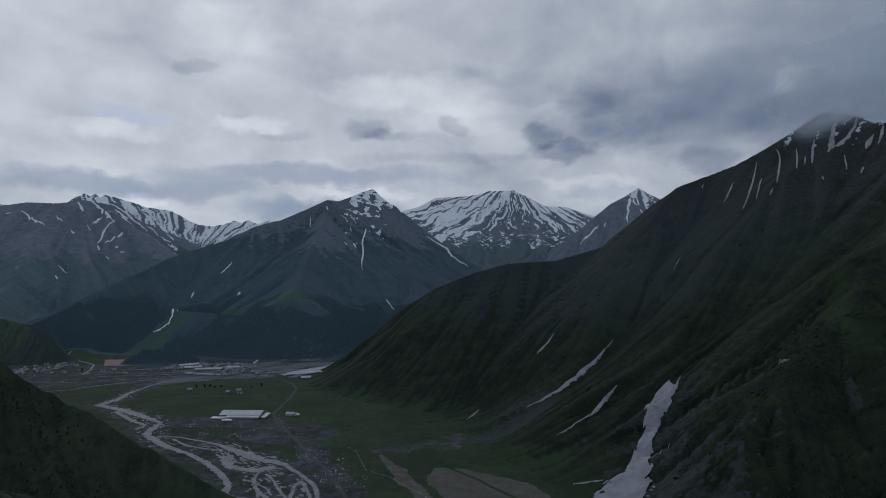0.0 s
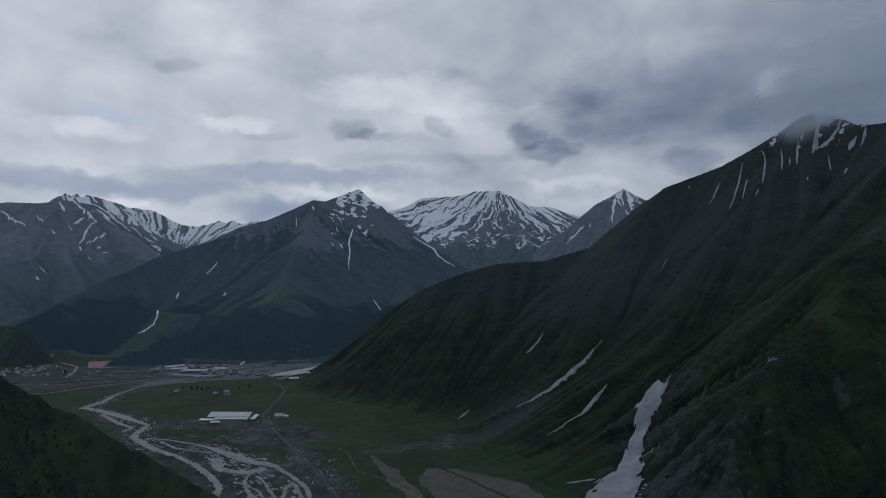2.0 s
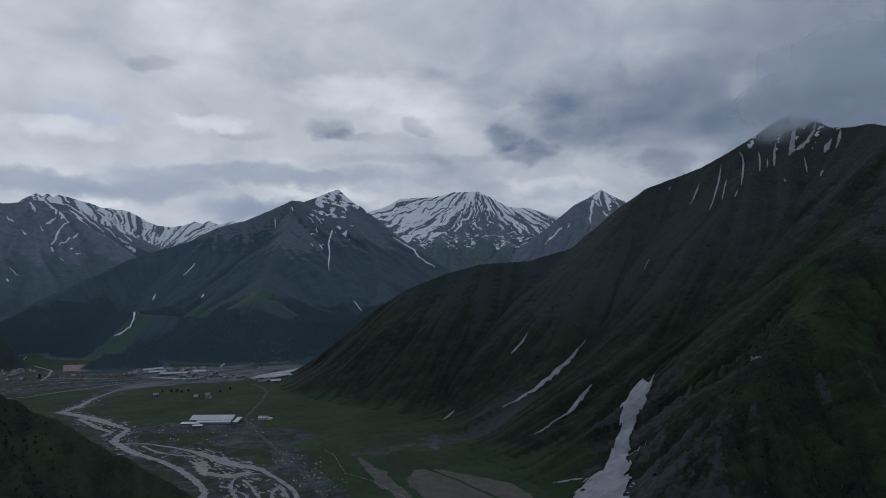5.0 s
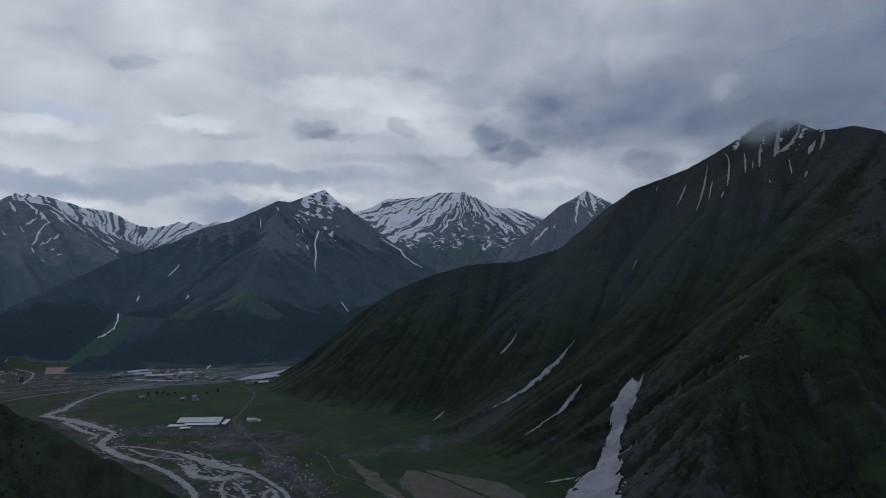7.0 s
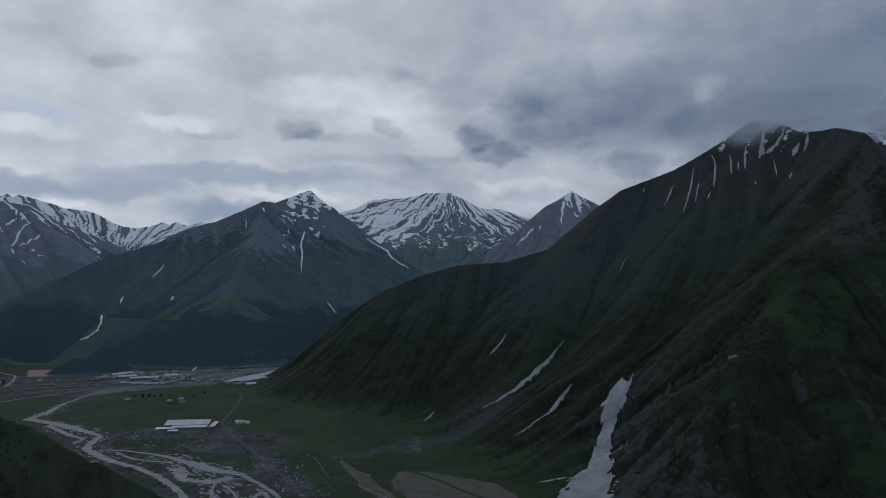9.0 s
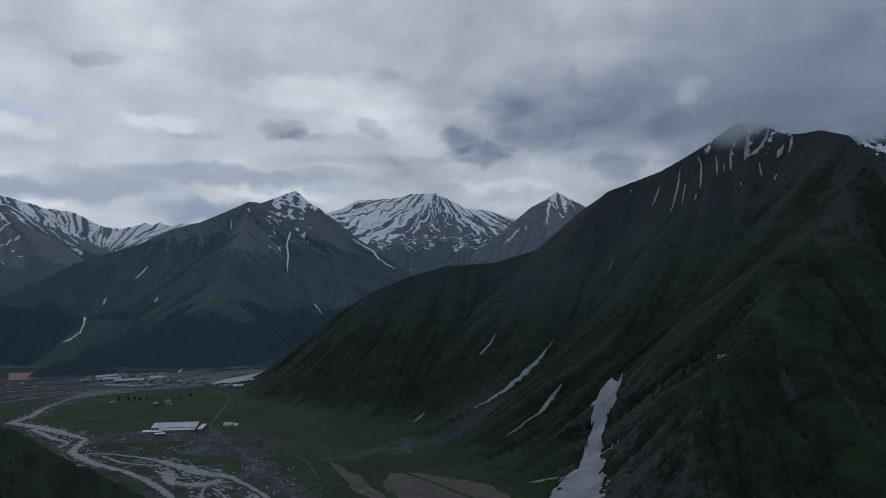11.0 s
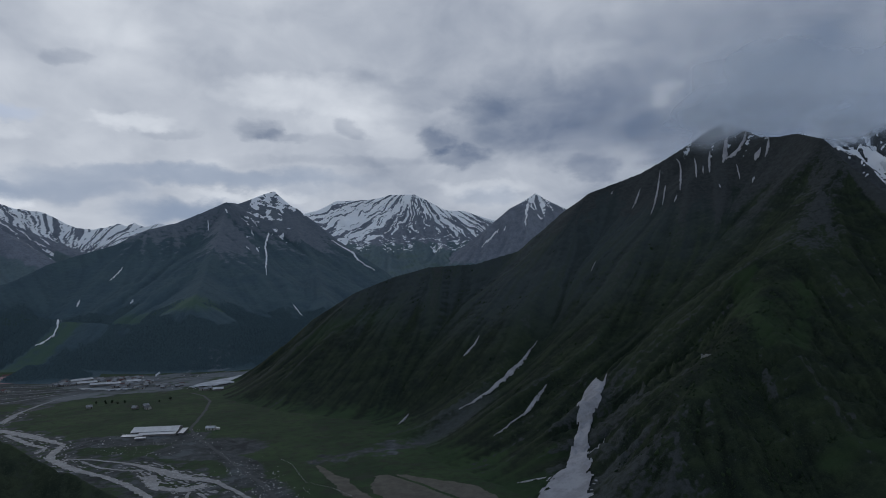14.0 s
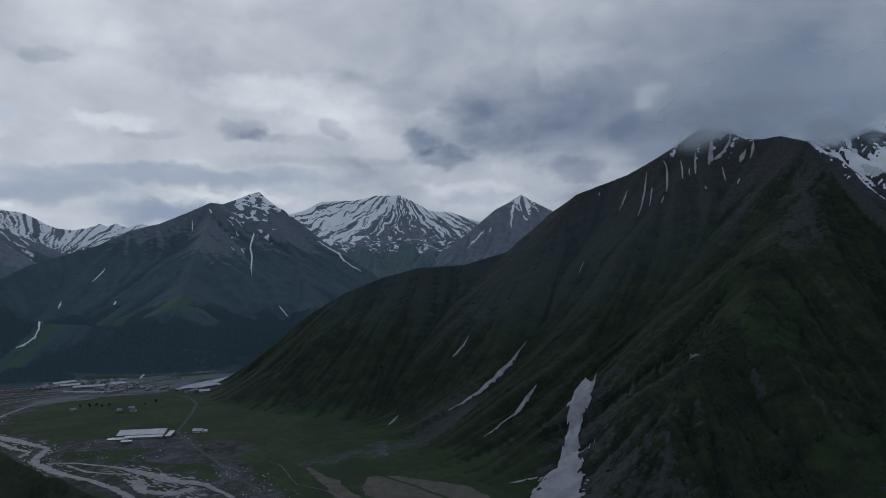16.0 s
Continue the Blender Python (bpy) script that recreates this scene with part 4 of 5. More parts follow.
clumps = clump_shapes(6, 4)
rng = np.random.default_rng(7)
def thicket(x, y):
    near = np.exp(-((x + 262) / 16) ** 2 - ((y - 424) / 14) ** 2) + np.exp(-((x + 300) / 14) ** 2 - ((y - 425) / 12) ** 2) + 0.8 * np.exp(-((x + 235) / 30) ** 2 - ((y - 395) / 14) ** 2)
    return np.clip(near + 0.02 * smooth(fbm(x, y, 28, 4, 0.55, 61), 0.3, 0.85), 0, 1) * smooth(left.at(x, y), 6, 14)


p = strewn(left, 12000, (-460, -110, 230, 470), thicket, 3)
scatter("bushes", p, rng.uniform(0.3, 0.95, len(p)), clumps, mixed_mat, "dark low bushes clustered on the grassy hillside", "bushes", 8, 0.45, left)
def shrubby(x, y):
    """Scrub fills the hollows of the lower mountainside and thins out on its ribs and with height."""
    hollow = smooth(-0.6 * right.at(x, y, right.b) - 0.4 * right.at(x, y, right.a) + 0.9 * fbm(x, y, 70, 4, 0.55, 63), 0.0, 0.8)
    return hollow * smooth(right.at(x, y), 14, 34) * smooth(240 - right.at(x, y), 0, 110) * np.clip(1.7 - np.hypot(x, y) / 560, 0.22, 1.0) * smooth(np.minimum(line_distance(x, y, GULLIES[0][0]), line_distance(x, y, GULLIES[1][0])), 18, 24)


p = strewn(right, 90000, (-150, 540, 330, 950), shrubby, 5)
scatter("shrubs", p, np.clip(rng.lognormal(-0.80, 0.5, len(p)), 0.2, 1.5), clumps, mixed_mat, "dark shrubs dotted over the steep mountainside", "shrubs", 9, 0.8, right)
firs = fir_shapes(6, 2)
wood = lambda x, y: wooded(x, y, middle.at(x, y))
p = strewn(middle, 150000, (-900, 60, 1100, 1650), wood, 6)
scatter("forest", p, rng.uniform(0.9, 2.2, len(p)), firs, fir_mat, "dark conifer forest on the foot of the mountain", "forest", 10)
p = strewn(knoll, 2600, (-1000, -690, 1050, 1250), lambda x, y: smooth(fbm(x, y, 60, 3, 0.5, 67), -0.1, 0.3) * smooth(knoll.at(x, y), 0, 8), 16)
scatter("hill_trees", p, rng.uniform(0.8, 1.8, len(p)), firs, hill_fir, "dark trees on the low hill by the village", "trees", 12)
STREWN = [(resample([(-640, 985), (-560, 1003), (-480, 1010), (-400, 1028)], 3.0), 3.0), (resample([(-610, 925), (-540, 918), (-470, 950), (-420, 985)], 2.5), 1.5), (resample([(-330, 1030), (-283, 1083), (-240, 1148), (-205, 1178)], 2.5), 4.0),
          (resample([(-560, 1060), (-440, 1040), (-330, 1085), (-260, 1140)], 2.5), 4.0), (resample([(-240, 700), (-262, 660), (-230, 610), (-180, 600)], 1.5), 5.0), (resample([(-187, 699), (-174, 665), (-145, 605), (-116, 545), (-92, 496), (-70, 443)], 2.2), 5.0),
          (resample([(-300, 980), (-270, 985), (-240, 975), (-215, 990)], 2.0), 3.0)]
dots = np.concatenate([rng.normal((-112, 540), (9, 18), (90, 2)), rng.normal((-88, 492), (10, 20), (120, 2)), rng.normal((-70, 470), (8, 14), (50, 2)), rng.normal((-220, 640), (40, 14), (90, 2)), *(np.c_[q[:, 0] + rng.normal(0, wide, len(q)), q[:, 1] + rng.normal(0, wide, len(q))] for q, wide in STREWN)])
p = np.c_[dots, floor_z(dots[:, 0], dots[:, 1]) + 0.1]
scatter("boulders", p, np.clip(rng.lognormal(-1.4, 0.6, len(p)), 0.12, 0.8), clump_shapes(5, 6, 0.25), pale_stone, "pale boulders strewn on the valley floor", "boulders", 11, 0.7)


# ---- snow patches ----
def snow_patch(land, pts, seed, label, group):
    """A tongue of old snow that lies along a gully: thick in the middle, ragged and thin at the edge."""
    far = math.hypot(pts[0][0], pts[0][1])
    step = max(0.7, far / 1000)
    q = resample(pts, step)
    if len(q) < 4:
        q = resample(pts, step / 3)
    t = np.gradient(q[:, :2], axis=0)
    for _ in range(12):
        t[1:-1] = (t[:-2] + t[1:-1] + t[2:]) / 3
    t /= np.linalg.norm(t, axis=1)[:, None] + 1e-9
    nrm = np.stack([-t[:, 1], t[:, 0]], -1)
    k = np.arange(len(q)) * step
    slim = q[:, 2].max() < 25
    q[:, 2] *= 0.85 if far > 2500 else 0.55 if far > 1200 else (0.56 if slim else 0.88)
    ends = np.sqrt(np.clip(np.minimum(k, k[-1] - k) / (k[-1] * 0.3 if slim else q[:, 2].mean() * 0.7 + 0.1), 0.05, 1))
    if slim:
        ends *= 0.8 + 0.35 * fbm(k / (q[:, 2].mean() * 2.5 + 1), 0 * k, 1.0, 3, 0.6, seed + 3)
        q[:, :2] += nrm * (0.18 * q[:, 2] * fbm(k / (q[:, 2].mean() * 3 + 1), 0 * k, 1.0, 3, 0.6, seed + 4))[:, None]
    n = 17 if slim else 41
    u = np.linspace(-1, 1, n)
    off = u[None] * (q[:, 2] * 0.72 * ends)[:, None]
    x, y = q[:, 0:1] + nrm[:, 0:1] * off, q[:, 1:2] + nrm[:, 1:2] * off
    grain = max(2.0 * step, q[:, 2].mean() * (0.4 if slim else 0.22))
    ragged = fbm(k[:, None] / (2.2 * grain) + 0 * off, off / grain, 1.0, 5, 0.6, seed)
    keep = (1 - np.abs(u[None])) * 2.0 + (0.85 if slim else 0.5) * ragged > 0.5
    thick = min(1.2, 0.12 * q[:, 2].mean()) + far * 0.0012
    z = land.at(x, y) + (1 - u[None] ** 4) * thick + 0.02
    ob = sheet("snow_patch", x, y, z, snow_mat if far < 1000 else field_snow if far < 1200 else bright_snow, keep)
    return tagged(ob, label, "snow patch", group)


def drift(land, *pts):
    """One patch of old snow on a mountain."""
    big = max(w for _, _, w in pts) > 12 and land is right
    seed = 300 + round(abs(pts[0][0] * 7 + pts[0][1] * 3)) % 991
    snow_patch(land, list(pts), seed, "large grey tongue of dirty avalanche snow in a gully" if big else "narrow streak of old snow in a mountain gully", "snow patches on the mountains")


drift(right, (200.6, 561.1, 4.3), (192.2, 548.7, 15.4), (180.4, 527.9, 19.0), (170.2, 514.5, 11.8), (158.3, 489.4, 10.0), (146.4, 468.6, 12.6), (135.4, 443.9, 17.5), (127.0, 433.1, 29.6), (117.9, 420.1, 31.6), (108.1, 404.5, 40.1))
drift(right, (209.8, 557.6, 2.5), (201.5, 544.7, 3.8), (190.2, 529.9, 5.5))
drift(right, (112.6, 445.9, 1.7), (103.9, 448.1, 3.1), (92.4, 451.9, 1.7))
drift(right, (167.1, 467.9, 1.7), (153.5, 449.1, 2.9), (147.4, 452.6, 2.8))
drift(right, (187.5, 695.3, 2.1), (173.4, 681.9, 4.4), (157.1, 665.4, 9.0), (136.1, 650.8, 9.7), (117.4, 637.9, 7.6), (99.5, 633.1, 5.6), (83.4, 631.6, 2.3))
drift(right, (162.0, 588.7, 3.1), (152.8, 582.0, 7.9), (141.9, 572.0, 8.1), (132.4, 564.1, 3.8), (122.5, 558.3, 2.1), (107.6, 546.4, 3.9), (96.9, 541.2, 1.7))
drift(right, (129.8, 739.1, 2.7), (121.5, 729.3, 3.2), (112.3, 725.1, 8.1), (106.9, 723.9, 4.0))
drift(right, (39.3, 688.9, 3.9), (31.7, 671.3, 6.1), (24.6, 657.5, 2.8))
drift(right, (281.3, 746.1, 2.2), (276.3, 742.0, 1.7), (269.4, 734.4, 1.9))
drift(right, (451.6, 846.9, 4.2), (450.9, 835.9, 4.9), (440.3, 816.7, 4.3), (409.4, 766.6, 5.0))
drift(right, (466.0, 823.5, 4.1), (456.8, 805.1, 4.0), (442.8, 782.1, 3.9))
drift(right, (488.0, 819.9, 4.9), (473.3, 799.5, 6.1), (461.1, 780.7, 5.3))
drift(right, (427.3, 849.5, 3.8), (411.6, 826.4, 4.0), (380.4, 778.7, 4.9), (365.0, 763.2, 3.7))
drift(right, (413.3, 810.7, 3.4), (393.6, 779.5, 3.3), (381.8, 763.3, 3.0))
drift(right, (387.8, 834.9, 3.5), (373.2, 818.2, 4.8), (360.8, 807.5, 2.7))
drift(right, (401.7, 761.4, 3.1), (393.8, 754.5, 3.1))
drift(right, (530.4, 842.6, 6.6), (516.7, 823.8, 7.1), (501.8, 805.2, 11.1), (485.3, 786.2, 8.1))
drift(right, (543.7, 817.8, 6.5), (532.9, 806.5, 7.8), (521.1, 799.9, 9.1), (507.6, 796.1, 9.0), (489.2, 792.3, 6.8))
drift(right, (530.5, 768.4, 5.8), (521.2, 763.3, 13.5), (511.4, 756.2, 5.3))
drift(right, (545.0, 771.7, 4.8), (532.1, 756.9, 7.0), (520.7, 747.7, 4.9))
drift(right, (497.5, 774.2, 2.7), (488.6, 757.5, 3.3), (483.2, 747.3, 3.2))
drift(right, (491.1, 729.8, 5.8), (483.9, 724.2, 3.3))
drift(right, (455.0, 750.1, 3.2), (452.5, 742.8, 2.5))
drift(right, (361.6, 868.2, 3.2), (356.8, 862.5, 3.1))
drift(right, (463.7, 799.3, 2.7), (454.4, 785.0, 2.6))
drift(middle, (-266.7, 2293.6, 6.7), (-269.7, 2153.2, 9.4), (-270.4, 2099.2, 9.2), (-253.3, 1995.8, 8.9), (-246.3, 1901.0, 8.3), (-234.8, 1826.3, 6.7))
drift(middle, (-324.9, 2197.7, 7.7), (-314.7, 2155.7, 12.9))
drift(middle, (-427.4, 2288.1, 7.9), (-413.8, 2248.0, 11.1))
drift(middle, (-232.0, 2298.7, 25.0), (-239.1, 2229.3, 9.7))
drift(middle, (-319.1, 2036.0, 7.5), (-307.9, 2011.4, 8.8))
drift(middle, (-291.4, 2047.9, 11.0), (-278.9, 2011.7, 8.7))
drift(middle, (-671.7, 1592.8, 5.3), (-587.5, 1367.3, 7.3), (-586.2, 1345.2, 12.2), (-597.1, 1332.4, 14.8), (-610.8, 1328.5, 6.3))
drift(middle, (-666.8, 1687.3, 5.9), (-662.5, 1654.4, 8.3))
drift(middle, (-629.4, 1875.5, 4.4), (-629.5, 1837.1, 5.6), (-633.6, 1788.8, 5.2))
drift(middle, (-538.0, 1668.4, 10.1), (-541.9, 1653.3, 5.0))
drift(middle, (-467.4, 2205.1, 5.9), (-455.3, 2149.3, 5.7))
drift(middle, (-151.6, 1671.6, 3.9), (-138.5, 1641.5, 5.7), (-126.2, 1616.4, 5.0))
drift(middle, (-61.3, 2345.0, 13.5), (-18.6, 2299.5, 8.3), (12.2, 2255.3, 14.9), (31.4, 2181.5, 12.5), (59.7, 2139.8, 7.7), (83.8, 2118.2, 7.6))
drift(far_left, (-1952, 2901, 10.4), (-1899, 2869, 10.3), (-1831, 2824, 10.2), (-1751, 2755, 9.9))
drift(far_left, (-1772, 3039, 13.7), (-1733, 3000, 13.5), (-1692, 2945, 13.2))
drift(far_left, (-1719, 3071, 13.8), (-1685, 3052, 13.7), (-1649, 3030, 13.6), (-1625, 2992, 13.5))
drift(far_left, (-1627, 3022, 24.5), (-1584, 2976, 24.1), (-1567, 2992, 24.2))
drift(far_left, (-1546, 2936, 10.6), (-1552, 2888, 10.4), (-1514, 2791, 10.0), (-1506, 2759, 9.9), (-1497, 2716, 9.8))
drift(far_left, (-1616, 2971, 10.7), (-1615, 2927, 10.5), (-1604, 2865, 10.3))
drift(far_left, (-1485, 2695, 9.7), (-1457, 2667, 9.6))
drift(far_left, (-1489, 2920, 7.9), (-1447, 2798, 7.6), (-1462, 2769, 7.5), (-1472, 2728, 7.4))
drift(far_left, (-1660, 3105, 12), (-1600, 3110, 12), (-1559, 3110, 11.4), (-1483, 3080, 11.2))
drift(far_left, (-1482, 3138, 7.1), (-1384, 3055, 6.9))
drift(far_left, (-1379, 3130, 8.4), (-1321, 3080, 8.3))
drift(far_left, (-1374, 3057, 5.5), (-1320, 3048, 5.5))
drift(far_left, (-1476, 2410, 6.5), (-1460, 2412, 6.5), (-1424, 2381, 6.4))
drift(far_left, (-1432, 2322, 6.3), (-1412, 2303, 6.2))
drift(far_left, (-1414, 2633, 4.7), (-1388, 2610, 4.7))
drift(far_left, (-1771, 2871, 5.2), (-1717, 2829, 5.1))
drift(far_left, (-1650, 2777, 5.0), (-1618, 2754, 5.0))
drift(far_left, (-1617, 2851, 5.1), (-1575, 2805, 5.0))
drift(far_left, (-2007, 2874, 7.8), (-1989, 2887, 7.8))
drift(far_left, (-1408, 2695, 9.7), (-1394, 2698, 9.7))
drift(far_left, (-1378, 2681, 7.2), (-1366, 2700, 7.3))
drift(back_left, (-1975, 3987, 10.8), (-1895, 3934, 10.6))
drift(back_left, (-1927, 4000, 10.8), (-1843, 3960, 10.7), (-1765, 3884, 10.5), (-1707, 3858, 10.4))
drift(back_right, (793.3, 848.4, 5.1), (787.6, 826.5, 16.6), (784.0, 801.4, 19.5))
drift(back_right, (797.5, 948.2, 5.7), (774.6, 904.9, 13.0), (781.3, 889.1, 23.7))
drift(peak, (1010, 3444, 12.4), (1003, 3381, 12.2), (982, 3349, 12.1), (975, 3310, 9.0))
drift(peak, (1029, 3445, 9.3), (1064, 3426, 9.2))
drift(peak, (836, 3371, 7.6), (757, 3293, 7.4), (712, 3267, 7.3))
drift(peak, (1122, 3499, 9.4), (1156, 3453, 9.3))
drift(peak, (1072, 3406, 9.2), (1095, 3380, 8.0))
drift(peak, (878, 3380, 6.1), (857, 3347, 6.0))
SNOWFIELD = [(-252, 980, 10), (-240, 990, 24), (-226, 1008, 40), (-210, 1028, 46), (-196, 1062, 30), (-188, 1100, 8)]


class Flat:
    at = staticmethod(floor_z)


snow_patch(Flat, [(-412, 1010, 5), (-385, 998, 9), (-360, 988, 11), (-327, 993, 5)], 910, "thin pale sheet of snow beside the village", "snow patches on the mountains")
snow_patch(Flat, [(-333, 1108, 4), (-338, 1135, 7), (-341, 1158, 9), (-343, 1170, 10)], 920, "small snow tongue at the forest edge", "snow patches on the mountains")
snow_patch(Flat, SNOWFIELD, 900, "flat pale snowfield on the gravel plain", "snow patches on the mountains")


# ---- buildings in the valley ----
def gabled(ob, w, d, eave, ridge, wall, roof, panels=1, over=0.5):
    """Walls with gables, and a roof in two slopes of separate sheets, on a thing w wide along x and d deep along y."""
    bm = bmesh.new()
    a = [bm.verts.new((x, y, 0)) for x, y in ((-w / 2, -d / 2), (w / 2, -d / 2), (w / 2, d / 2), (-w / 2, d / 2))]
    b = [bm.verts.new((v.co.x, v.co.y, eave)) for v in a]
    top = [bm.verts.new((x, 0, ridge)) for x in (-w / 2, w / 2)]
    for f in ((a[0], a[1], b[1], b[0]), (a[2], a[3], b[3], b[2]), (a[1], a[2], b[2], top[1], b[1]), (a[3], a[0], b[0], top[0], b[3])):
        bm.faces.new(f)
    part("walls", bm, wall, ob)
    drop = (ridge - eave) * over / (d / 2)
    for side in (-1, 1):
        for i in range(panels):
            x0, x1 = -w / 2 - over + (w + 2 * over) * i / panels, -w / 2 - over + (w + 2 * over) * (i + 1) / panels - (0.06 if panels > 1 else 0)
            lift = 0.10 + 0.03 * (i % 2)
            c = [(x0, side * (d / 2 + over), eave - drop + lift), (x1, side * (d / 2 + over), eave - drop + lift), (x1, 0, ridge + lift), (x0, 0, ridge + lift)]
            part("roof_panel", slab(bmesh.new(), *(c if side < 0 else c[::-1]), 0.12), roof, ob)
    part("ridge_cap", box(bmesh.new(), -w / 2 - over, w / 2 + over, -0.25, 0.25, ridge + 0.06, ridge + 0.22), roof, ob)


def openings(ob, w, d, count, sill, head, wide):
    """A door and a row of windows on the front wall."""
    for i in range(count):
        x = -w / 2 + w * (i + 0.5) / count
        frame_ob = part("window", box(bmesh.new(), x - wide / 2 - 0.1, x + wide / 2 + 0.1, -d / 2 - 0.05, -d / 2 + 0.05, sill - 0.1, head + 0.1), pale_wall, ob, "window with a pale frame")
        part("pane", box(bmesh.new(), x - wide / 2, x + wide / 2, -d / 2 - 0.07, -d / 2 - 0.03, sill, head), dark_pane, frame_ob, "dark glass pane")
    part("door", box(bmesh.new(), w / 2 - 1.7, w / 2 - 0.7, -d / 2 - 0.08, -d / 2 + 0.05, 0.0, 2.1), dark_wood, ob, "dark timber door")


def shed_roof(ob, x0, x1, y0, y1, low, high, roof, wall):
    part("roof_panel", slab(bmesh.new(), (x0, y0, low), (x1, y0, low), (x1, y1, high), (x0, y1, high), 0.15), roof, ob)
    part("annex_wall", box(bmesh.new(), x0 + 0.4, x1 - 0.4, y0 + 0.5, y1 - 0.05, 0.0, low - 0.17), wall, ob)


hall = thing("farm_hall", -217.5, 690, float(floor_z(0, 690)), -2, "long farm hall with pale sheet metal roof", "hall")
gabled(hall, 44, 21, 3.6, 6.2, grey_wall, white_roof, 11)
openings(hall, 44, 21, 12, 1.3, 2.6, 1.8)
shed_roof(hall, -14, 22, -16.5, -10.8, 2.3, 3.2, white_roof, grey_wall)
shed_roof(hall, -29, -9, -19.0, -12.5, 1.6, 2.2, white_roof, grey_wall)
shed_roof(hall, 23.5, 29, -15.0, 4.0, 2.2, 3.0, white_roof, grey_wall)
shed_roof(hall, -23.5, -6, 10.9, 15.0, 2.2, 2.8, white_roof, grey_wall)
trough = thing("low_shed", -226, 662, float(floor_z(0, 662)), 4, "low open shed with a pale flat roof", "shed")
shed_roof(trough, -5, 5, -2, 2, 1.7, 2.1, white_roof, grey_wall)

hut = thing("hut", -166, 691, float(floor_z(0, 691)), -8, "small white house with a mast on the meadow", "house")
gabled(hut, 9, 6, 2.6, 4.0, pale_wall, white_roof, 3)
openings(hut, 9, 6, 3, 1.0, 2.0, 0.9)
part("mast", box(bmesh.new(), -0.15, 0.15, -0.15, 0.15, 4.0, 8.0), grey_roof, hut, "thin grey mast")
shed_roof(hut, 4.8, 9.5, -2, 2, 2.0, 2.4, white_roof, pale_wall)


def cottage(roof, wall, label):
    ob = thing("cottage", 0, 0, 0, 0, label, "house", "houses of the village")
    gabled(ob, 6.4, 5.2, 2.3, 4.0, wall, roof, 3, 0.35)
    openings(ob, 6.4, 5.2, 2, 0.9, 1.8, 0.9)
    part("chimney", box(bmesh.new(), 1.4, 1.9, 0.5, 1.0, 3.3, 4.6), grey_wall, ob, "grey chimney")
    return ob


dull_roof = plain_material("dull_sheet_metal", (0.24, 0.25, 0.26), (0.36, 0.37, 0.38), 2.0, 0.5)
kinds = [cottage(grey_roof, pale_wall, "small cottage with pale walls and grey roof"), cottage(dull_roof, grey_wall, "small grey house with dull metal roof"), cottage(rust_roof, pale_wall, "small cottage with faded red roof")]
spots = []
BARNS = [(-386, 1041, 25), (-440, 1094, 20), (-420, 1062, 17), (-352, 1062, 14), (-206, 951, 12)]
vr = random.Random(5)
for cx, cy, sx, sy, n in ((-410, 1078, 56, 34, 58), (-350, 1040, 30, 24, 18), (-668, 1050, 34, 66, 34), (-310, 1003, 44, 14, 14), (-228, 957, 12, 8, 3), (-560, 1020, 60, 30, 8)):
    for _ in range(n):
        for _ in range(20):
            q = (cx + vr.uniform(-sx, sx), cy + vr.uniform(-sy, sy))
            if all(math.hypot(q[0] - s[0], q[1] - s[1]) > 6.2 for s in spots) and all(math.hypot(q[0] - s[0], q[1] - s[1]) > s[2] for s in BARNS):
                spots.append(q)
                break
spots += [(-338.9, 846.5), (-280.9, 829.5), (-264.7, 825.3), (-363, 1182), (-272, 842)]
for i, (x, y) in enumerate(spots):
    k = kinds[(0, 1, 1, 0, 2, 1, 0, 1, 0, 1, 1)[i % 11]]
    m = pose(x, y, float(floor_z(x, y)) - 0.1, 0, 0, vr.uniform(-35, 35))
    if i < 3:
        kinds[i].matrix_world = m
    else:
        copy_thing(k, m)


for x, y, w, turn in ((-386, 1041, 42, 8), (-440, 1094, 32, 36), (-420, 1062, 26, 20), (-352, 1062, 20, 10), (-206, 951, 14, 14)):
    ob = thing("long_barn", x, y, float(floor_z(x, y)), turn, "long low village barn with pale metal roof", "barn", "barns of the village")
    gabled(ob, w, 9, 2.6, 4.4, grey_wall, white_roof, 6, 0.4)
    openings(ob, w, 9, 5, 1.0, 1.9, 1.2)


# ---- red yard and gravel bank beside the village ----
red_yard_mat = plain_material("red_clay", (0.24, 0.125, 0.13), (0.33, 0.19, 0.19), 9.0)
bm = slab(bmesh.new(), (-587, 1093, -5.9), (-536, 1095, -5.9), (-574, 1180, -7.2), (-630, 1178, -7.2), 0.6)
tagged(part("red_yard", bm, red_yard_mat, None), "flat yard of pinkish red clay by the village", "yard", kind="structure")
for x, y, w in ((-590, 1183, 14), (-566, 1172, 9), (-612, 1182, 10)):
    ob = thing("red_shed", x, y, float(floor_z(x, y)), 5, "long low shed with faded red roof", "shed", "sheds by the yard")
    gabled(ob, w, 5, 2.2, 3.6, grey_wall, rust_roof, 3, 0.3)
    openings(ob, w, 5, 3, 0.9, 1.7, 0.8)


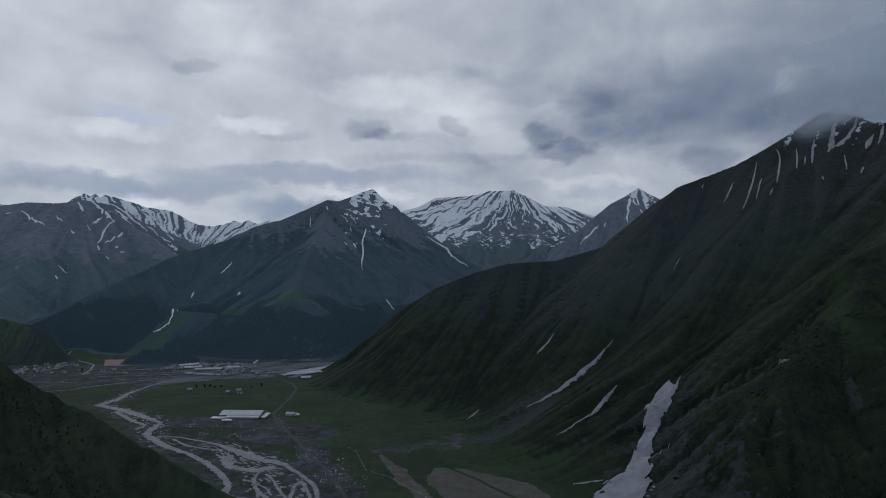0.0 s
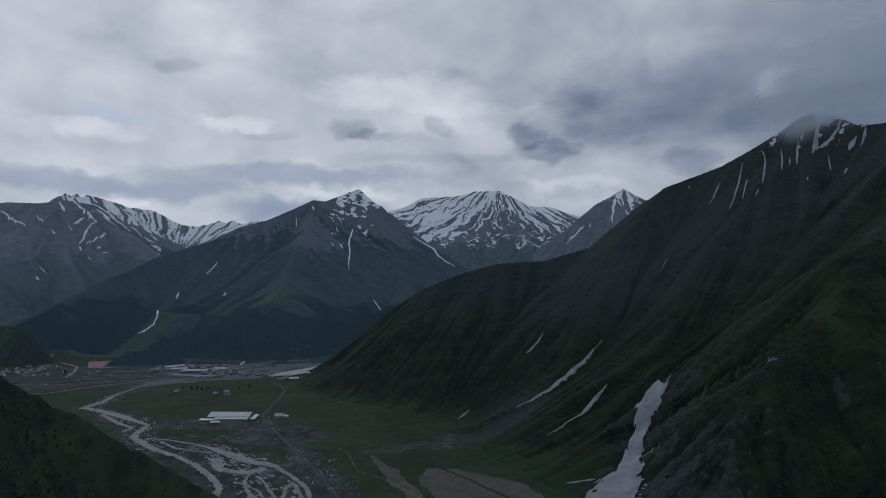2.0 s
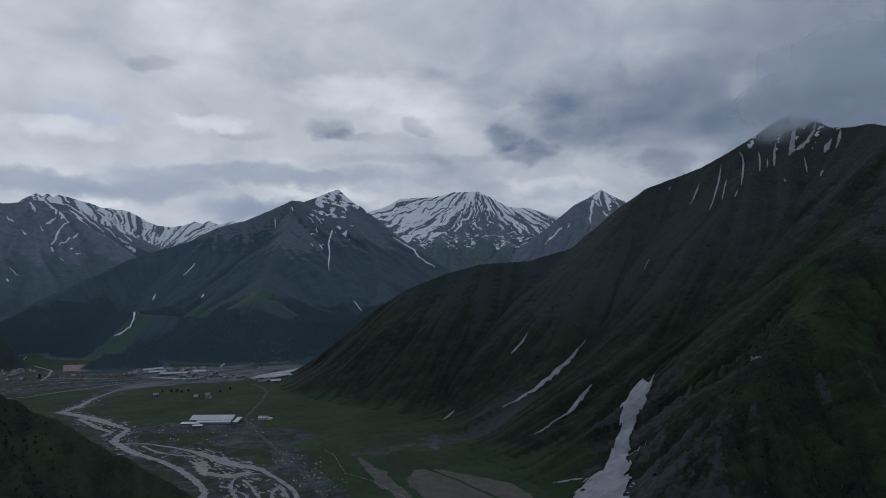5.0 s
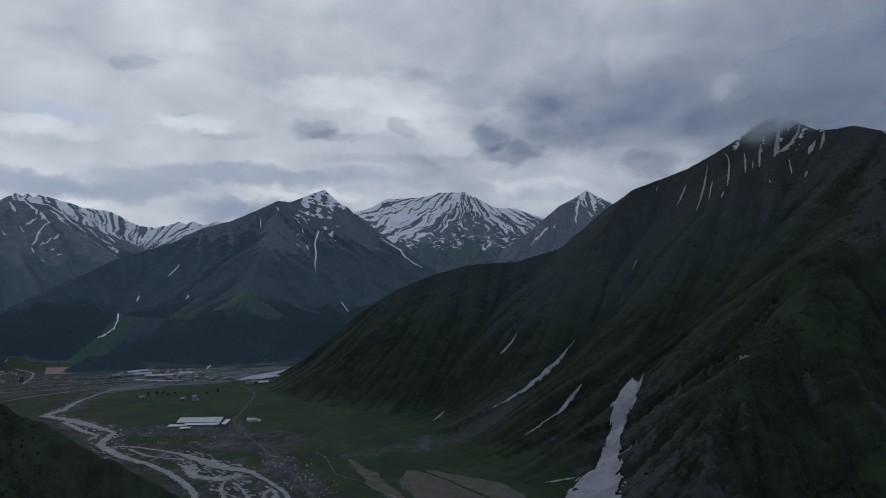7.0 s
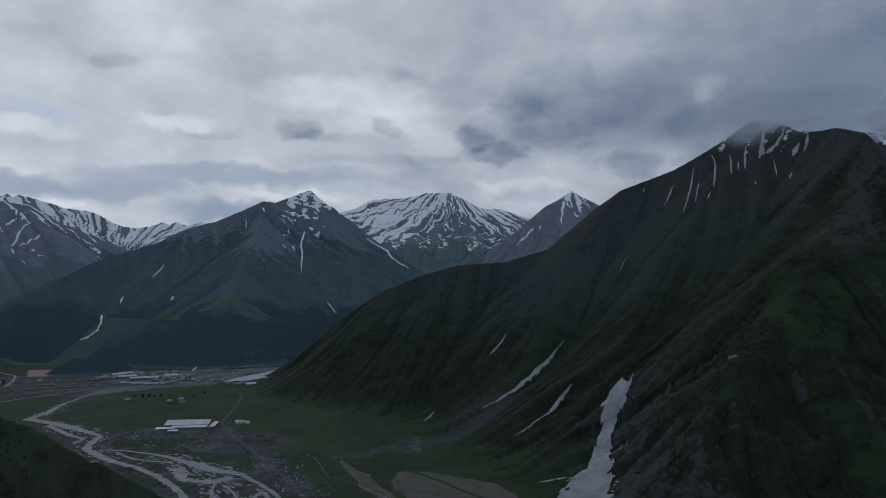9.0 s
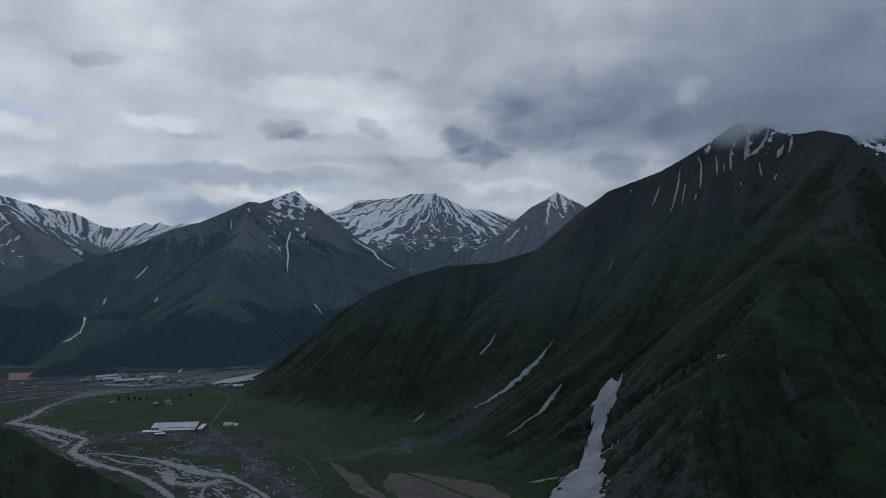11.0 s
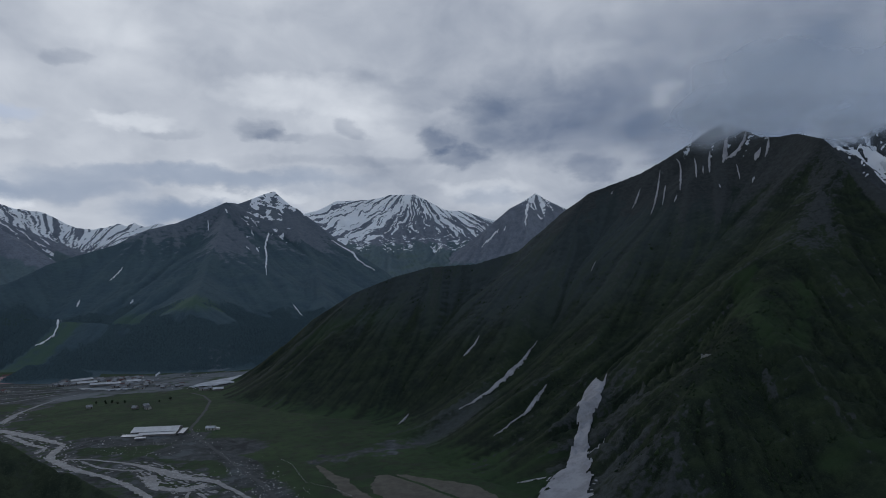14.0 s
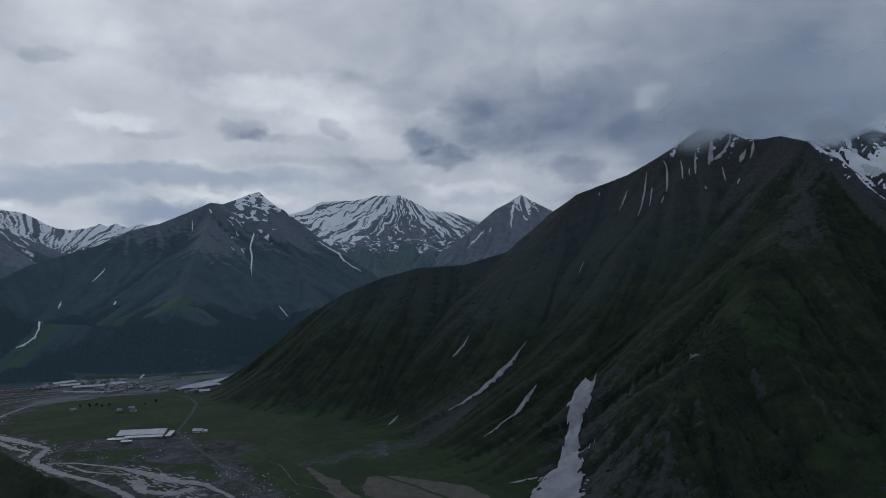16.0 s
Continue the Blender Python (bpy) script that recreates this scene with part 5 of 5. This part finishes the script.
# ---- trees by the huts ----
def tree(seed, height, label):
    rng2 = random.Random(seed)
    ob = thing("tree", 0, 0, 0, 0, label, "tree", "trees by the huts")
    bm = bmesh.new()
    bmesh.ops.create_cone(bm, segments=7, radius1=height * 0.035, radius2=height * 0.012, depth=height * 0.7, cap_ends=True, matrix=pose(0, 0, height * 0.35))
    for i in range(6):
        bmesh.ops.create_cone(bm, segments=5, radius1=height * 0.014, radius2=height * 0.004, depth=height * 0.35, cap_ends=True, matrix=pose(0, 0, height * (0.35 + 0.05 * i), 0, 0, 60 * i) @ pose(0, 0, 0, 0, 55, 0) @ pose(0, 0, height * 0.17))
    part("trunk", bm, bark, ob, "thin dark trunk with limbs")
    bm = bmesh.new()
    for i in range(240):
        a, r, z = rng2.uniform(0, 2 * math.pi), math.sqrt(rng2.random()), rng2.random()
        wide = height * 0.52 * math.sin(math.pi * (0.15 + 0.8 * z)) * (0.75 + 0.25 * math.sin(3 * a + seed))
        size = height * rng2.uniform(0.03, 0.065)
        m = pose(r * wide * math.cos(a), r * wide * math.sin(a), height * (0.28 + 0.72 * z), rng2.uniform(0, 180), rng2.uniform(0, 180), 0)
        bmesh.ops.create_cone(bm, segments=5, radius1=size, radius2=size * 0.3, depth=size * 0.8, cap_ends=True, matrix=m)
    part("crown", bm, shrub_mat, ob, "dark uneven leafy crown")
    return ob


plots = [(-321.6, 873.4, 7), (-333.0, 882.7, 5), (-312.0, 864.2, 6), (-253.3, 882.7, 7), (-327, 868, 6), (-306, 872, 6), (-583, 1020, 10), (-340, 872, 6), (-263, 868, 5)]
for i, (x, y, h) in enumerate(plots):
    ob = tree(i, h * 0.66, "small dark broadleaf tree on the valley meadow")
    ob.matrix_world = pose(x, y, float(floor_z(x, y)) - 0.1, 0, 0, 40 * i)


# ---- dry stone wall along the fields ----
wall_line = resample([(-84.6, 562.1), (-73.8, 545.4), (-66.0, 515.0), (-59.7, 493.7), (-39.7, 475.3), (-25.8, 453.4), (-11.1, 432.2), (5, 405)], 1.3)
keep_w = np.random.default_rng(3).uniform(0, 1, len(wall_line)) > 0.3
wl = wall_line[keep_w] + np.random.default_rng(4).normal(0, 0.35, (keep_w.sum(), 2))
scatter("stone_wall", np.c_[wl, floor_z(wl[:, 0], wl[:, 1]) + 0.1], np.random.default_rng(5).uniform(0.14, 0.42, len(wl)), clump_shapes(4, 9, 0.2), pale_stone, "tumbled pale stone wall along the fields", "stone wall", 21, 0.8)


# ---- cloud on the near summit ----
def cloud_material():
    m, nt = material("summit_cloud")
    p = nt.add("ShaderNodeNewGeometry").outputs["Position"]
    n = nt.noise(p, 1 / 150, 2, 0.4)
    fade = nt.math("MULTIPLY", nt.attr("fade"), nt.ramp(n, 0.25, 0.65, 0.55, 1.0), clamp=True)
    dif = nt.add("ShaderNodeBsdfDiffuse", {"Color": (0.63, 0.71, 0.82, 1)})
    tra = nt.add("ShaderNodeBsdfTranslucent", {"Color": (0.63, 0.71, 0.82, 1)})
    body = nt.add("ShaderNodeMixShader", {0: 0.5, 1: dif.outputs[0], 2: tra.outputs[0]})
    clear = nt.add("ShaderNodeBsdfTransparent")
    out = nt.add("ShaderNodeMixShader", {0: fade, 1: clear.outputs[0], 2: body.outputs[0]})
    nt.add("ShaderNodeOutputMaterial", {"Surface": out.outputs[0]})
    return m


cloud_mat = cloud_material()


def cloud(x, y, z, half_w, half_h, deep, layers, dense, bend, label, seed):
    """A cloud of ragged veils, one behind another, thin at their edges."""
    ob = thing("cloud", x, y, z, 0, label, "cloud", "clouds on the summits")
    for i in range(layers):
        u, v = np.meshgrid(np.linspace(-1, 1, 120), np.linspace(-1, 1, 60))
        dx = u * half_w
        dy = deep * (i - layers / 2) + bend * (u * u * (u > 0) + 0.32 * u) - 0.6 * half_h * v + half_h * 0.10 * fbm(u * 2, v * 1.5, 1.0, 1, 0.5, seed + i)
        dz = half_h * np.where(v > 0, 2.0 * v, v) + 0.10 * half_h * np.sin(3 * u + i) + 0.32 * half_h * u * (bend > 0)
        ragged = 0.35 * fbm(u * 4, v * 3, 1.0, 2, 0.45, seed + 10 + i)
        fade = smooth(v + ragged, -0.85, -0.12) * smooth(1 - np.abs(u) + 0.4 * ragged, 0.0, 0.85) * smooth(0.9 - v, 0.0, 1.1)
        w = sheet("wisp", dx, dy, dz, cloud_mat, fade > 0.002, {"fade": dense * fade})
        w.parent = ob
        w.visible_shadow = False


cloud(700, 840, 412, 430, 92, 40, 3, 0.85, 190, "grey cloud that wraps the near mountain summit", 40)


# ---- pale rock outcrop on the near mountainside ----
ro = np.random.default_rng(12)
bm = bmesh.new()
for i in range(13):
    q = (ro.normal(0, 1.2), ro.normal(0, 3.6), 0)
    q = (q[0], q[1], float(right.at(245 + q[0], 455 + q[1]) - right.at(245, 455)) + ro.uniform(0.0, 0.7))
    m = pose(*q, ro.uniform(0, 60), ro.uniform(0, 60), ro.uniform(0, 180)) @ Matrix.Diagonal((ro.uniform(1.0, 2.0), ro.uniform(0.7, 1.5), ro.uniform(0.7, 1.6), 1))
    bmesh.ops.create_icosphere(bm, subdivisions=1, radius=1.0, matrix=m)
outcrop = part("rock_outcrop", bm, plain_material("lichen_grey_rock", (0.13, 0.135, 0.13), (0.24, 0.245, 0.235), 1.2), None)
outcrop.location = (245, 455, float(right.at(245, 455)))
tagged(outcrop, "pale rock outcrop on the dark green mountainside", "rock")
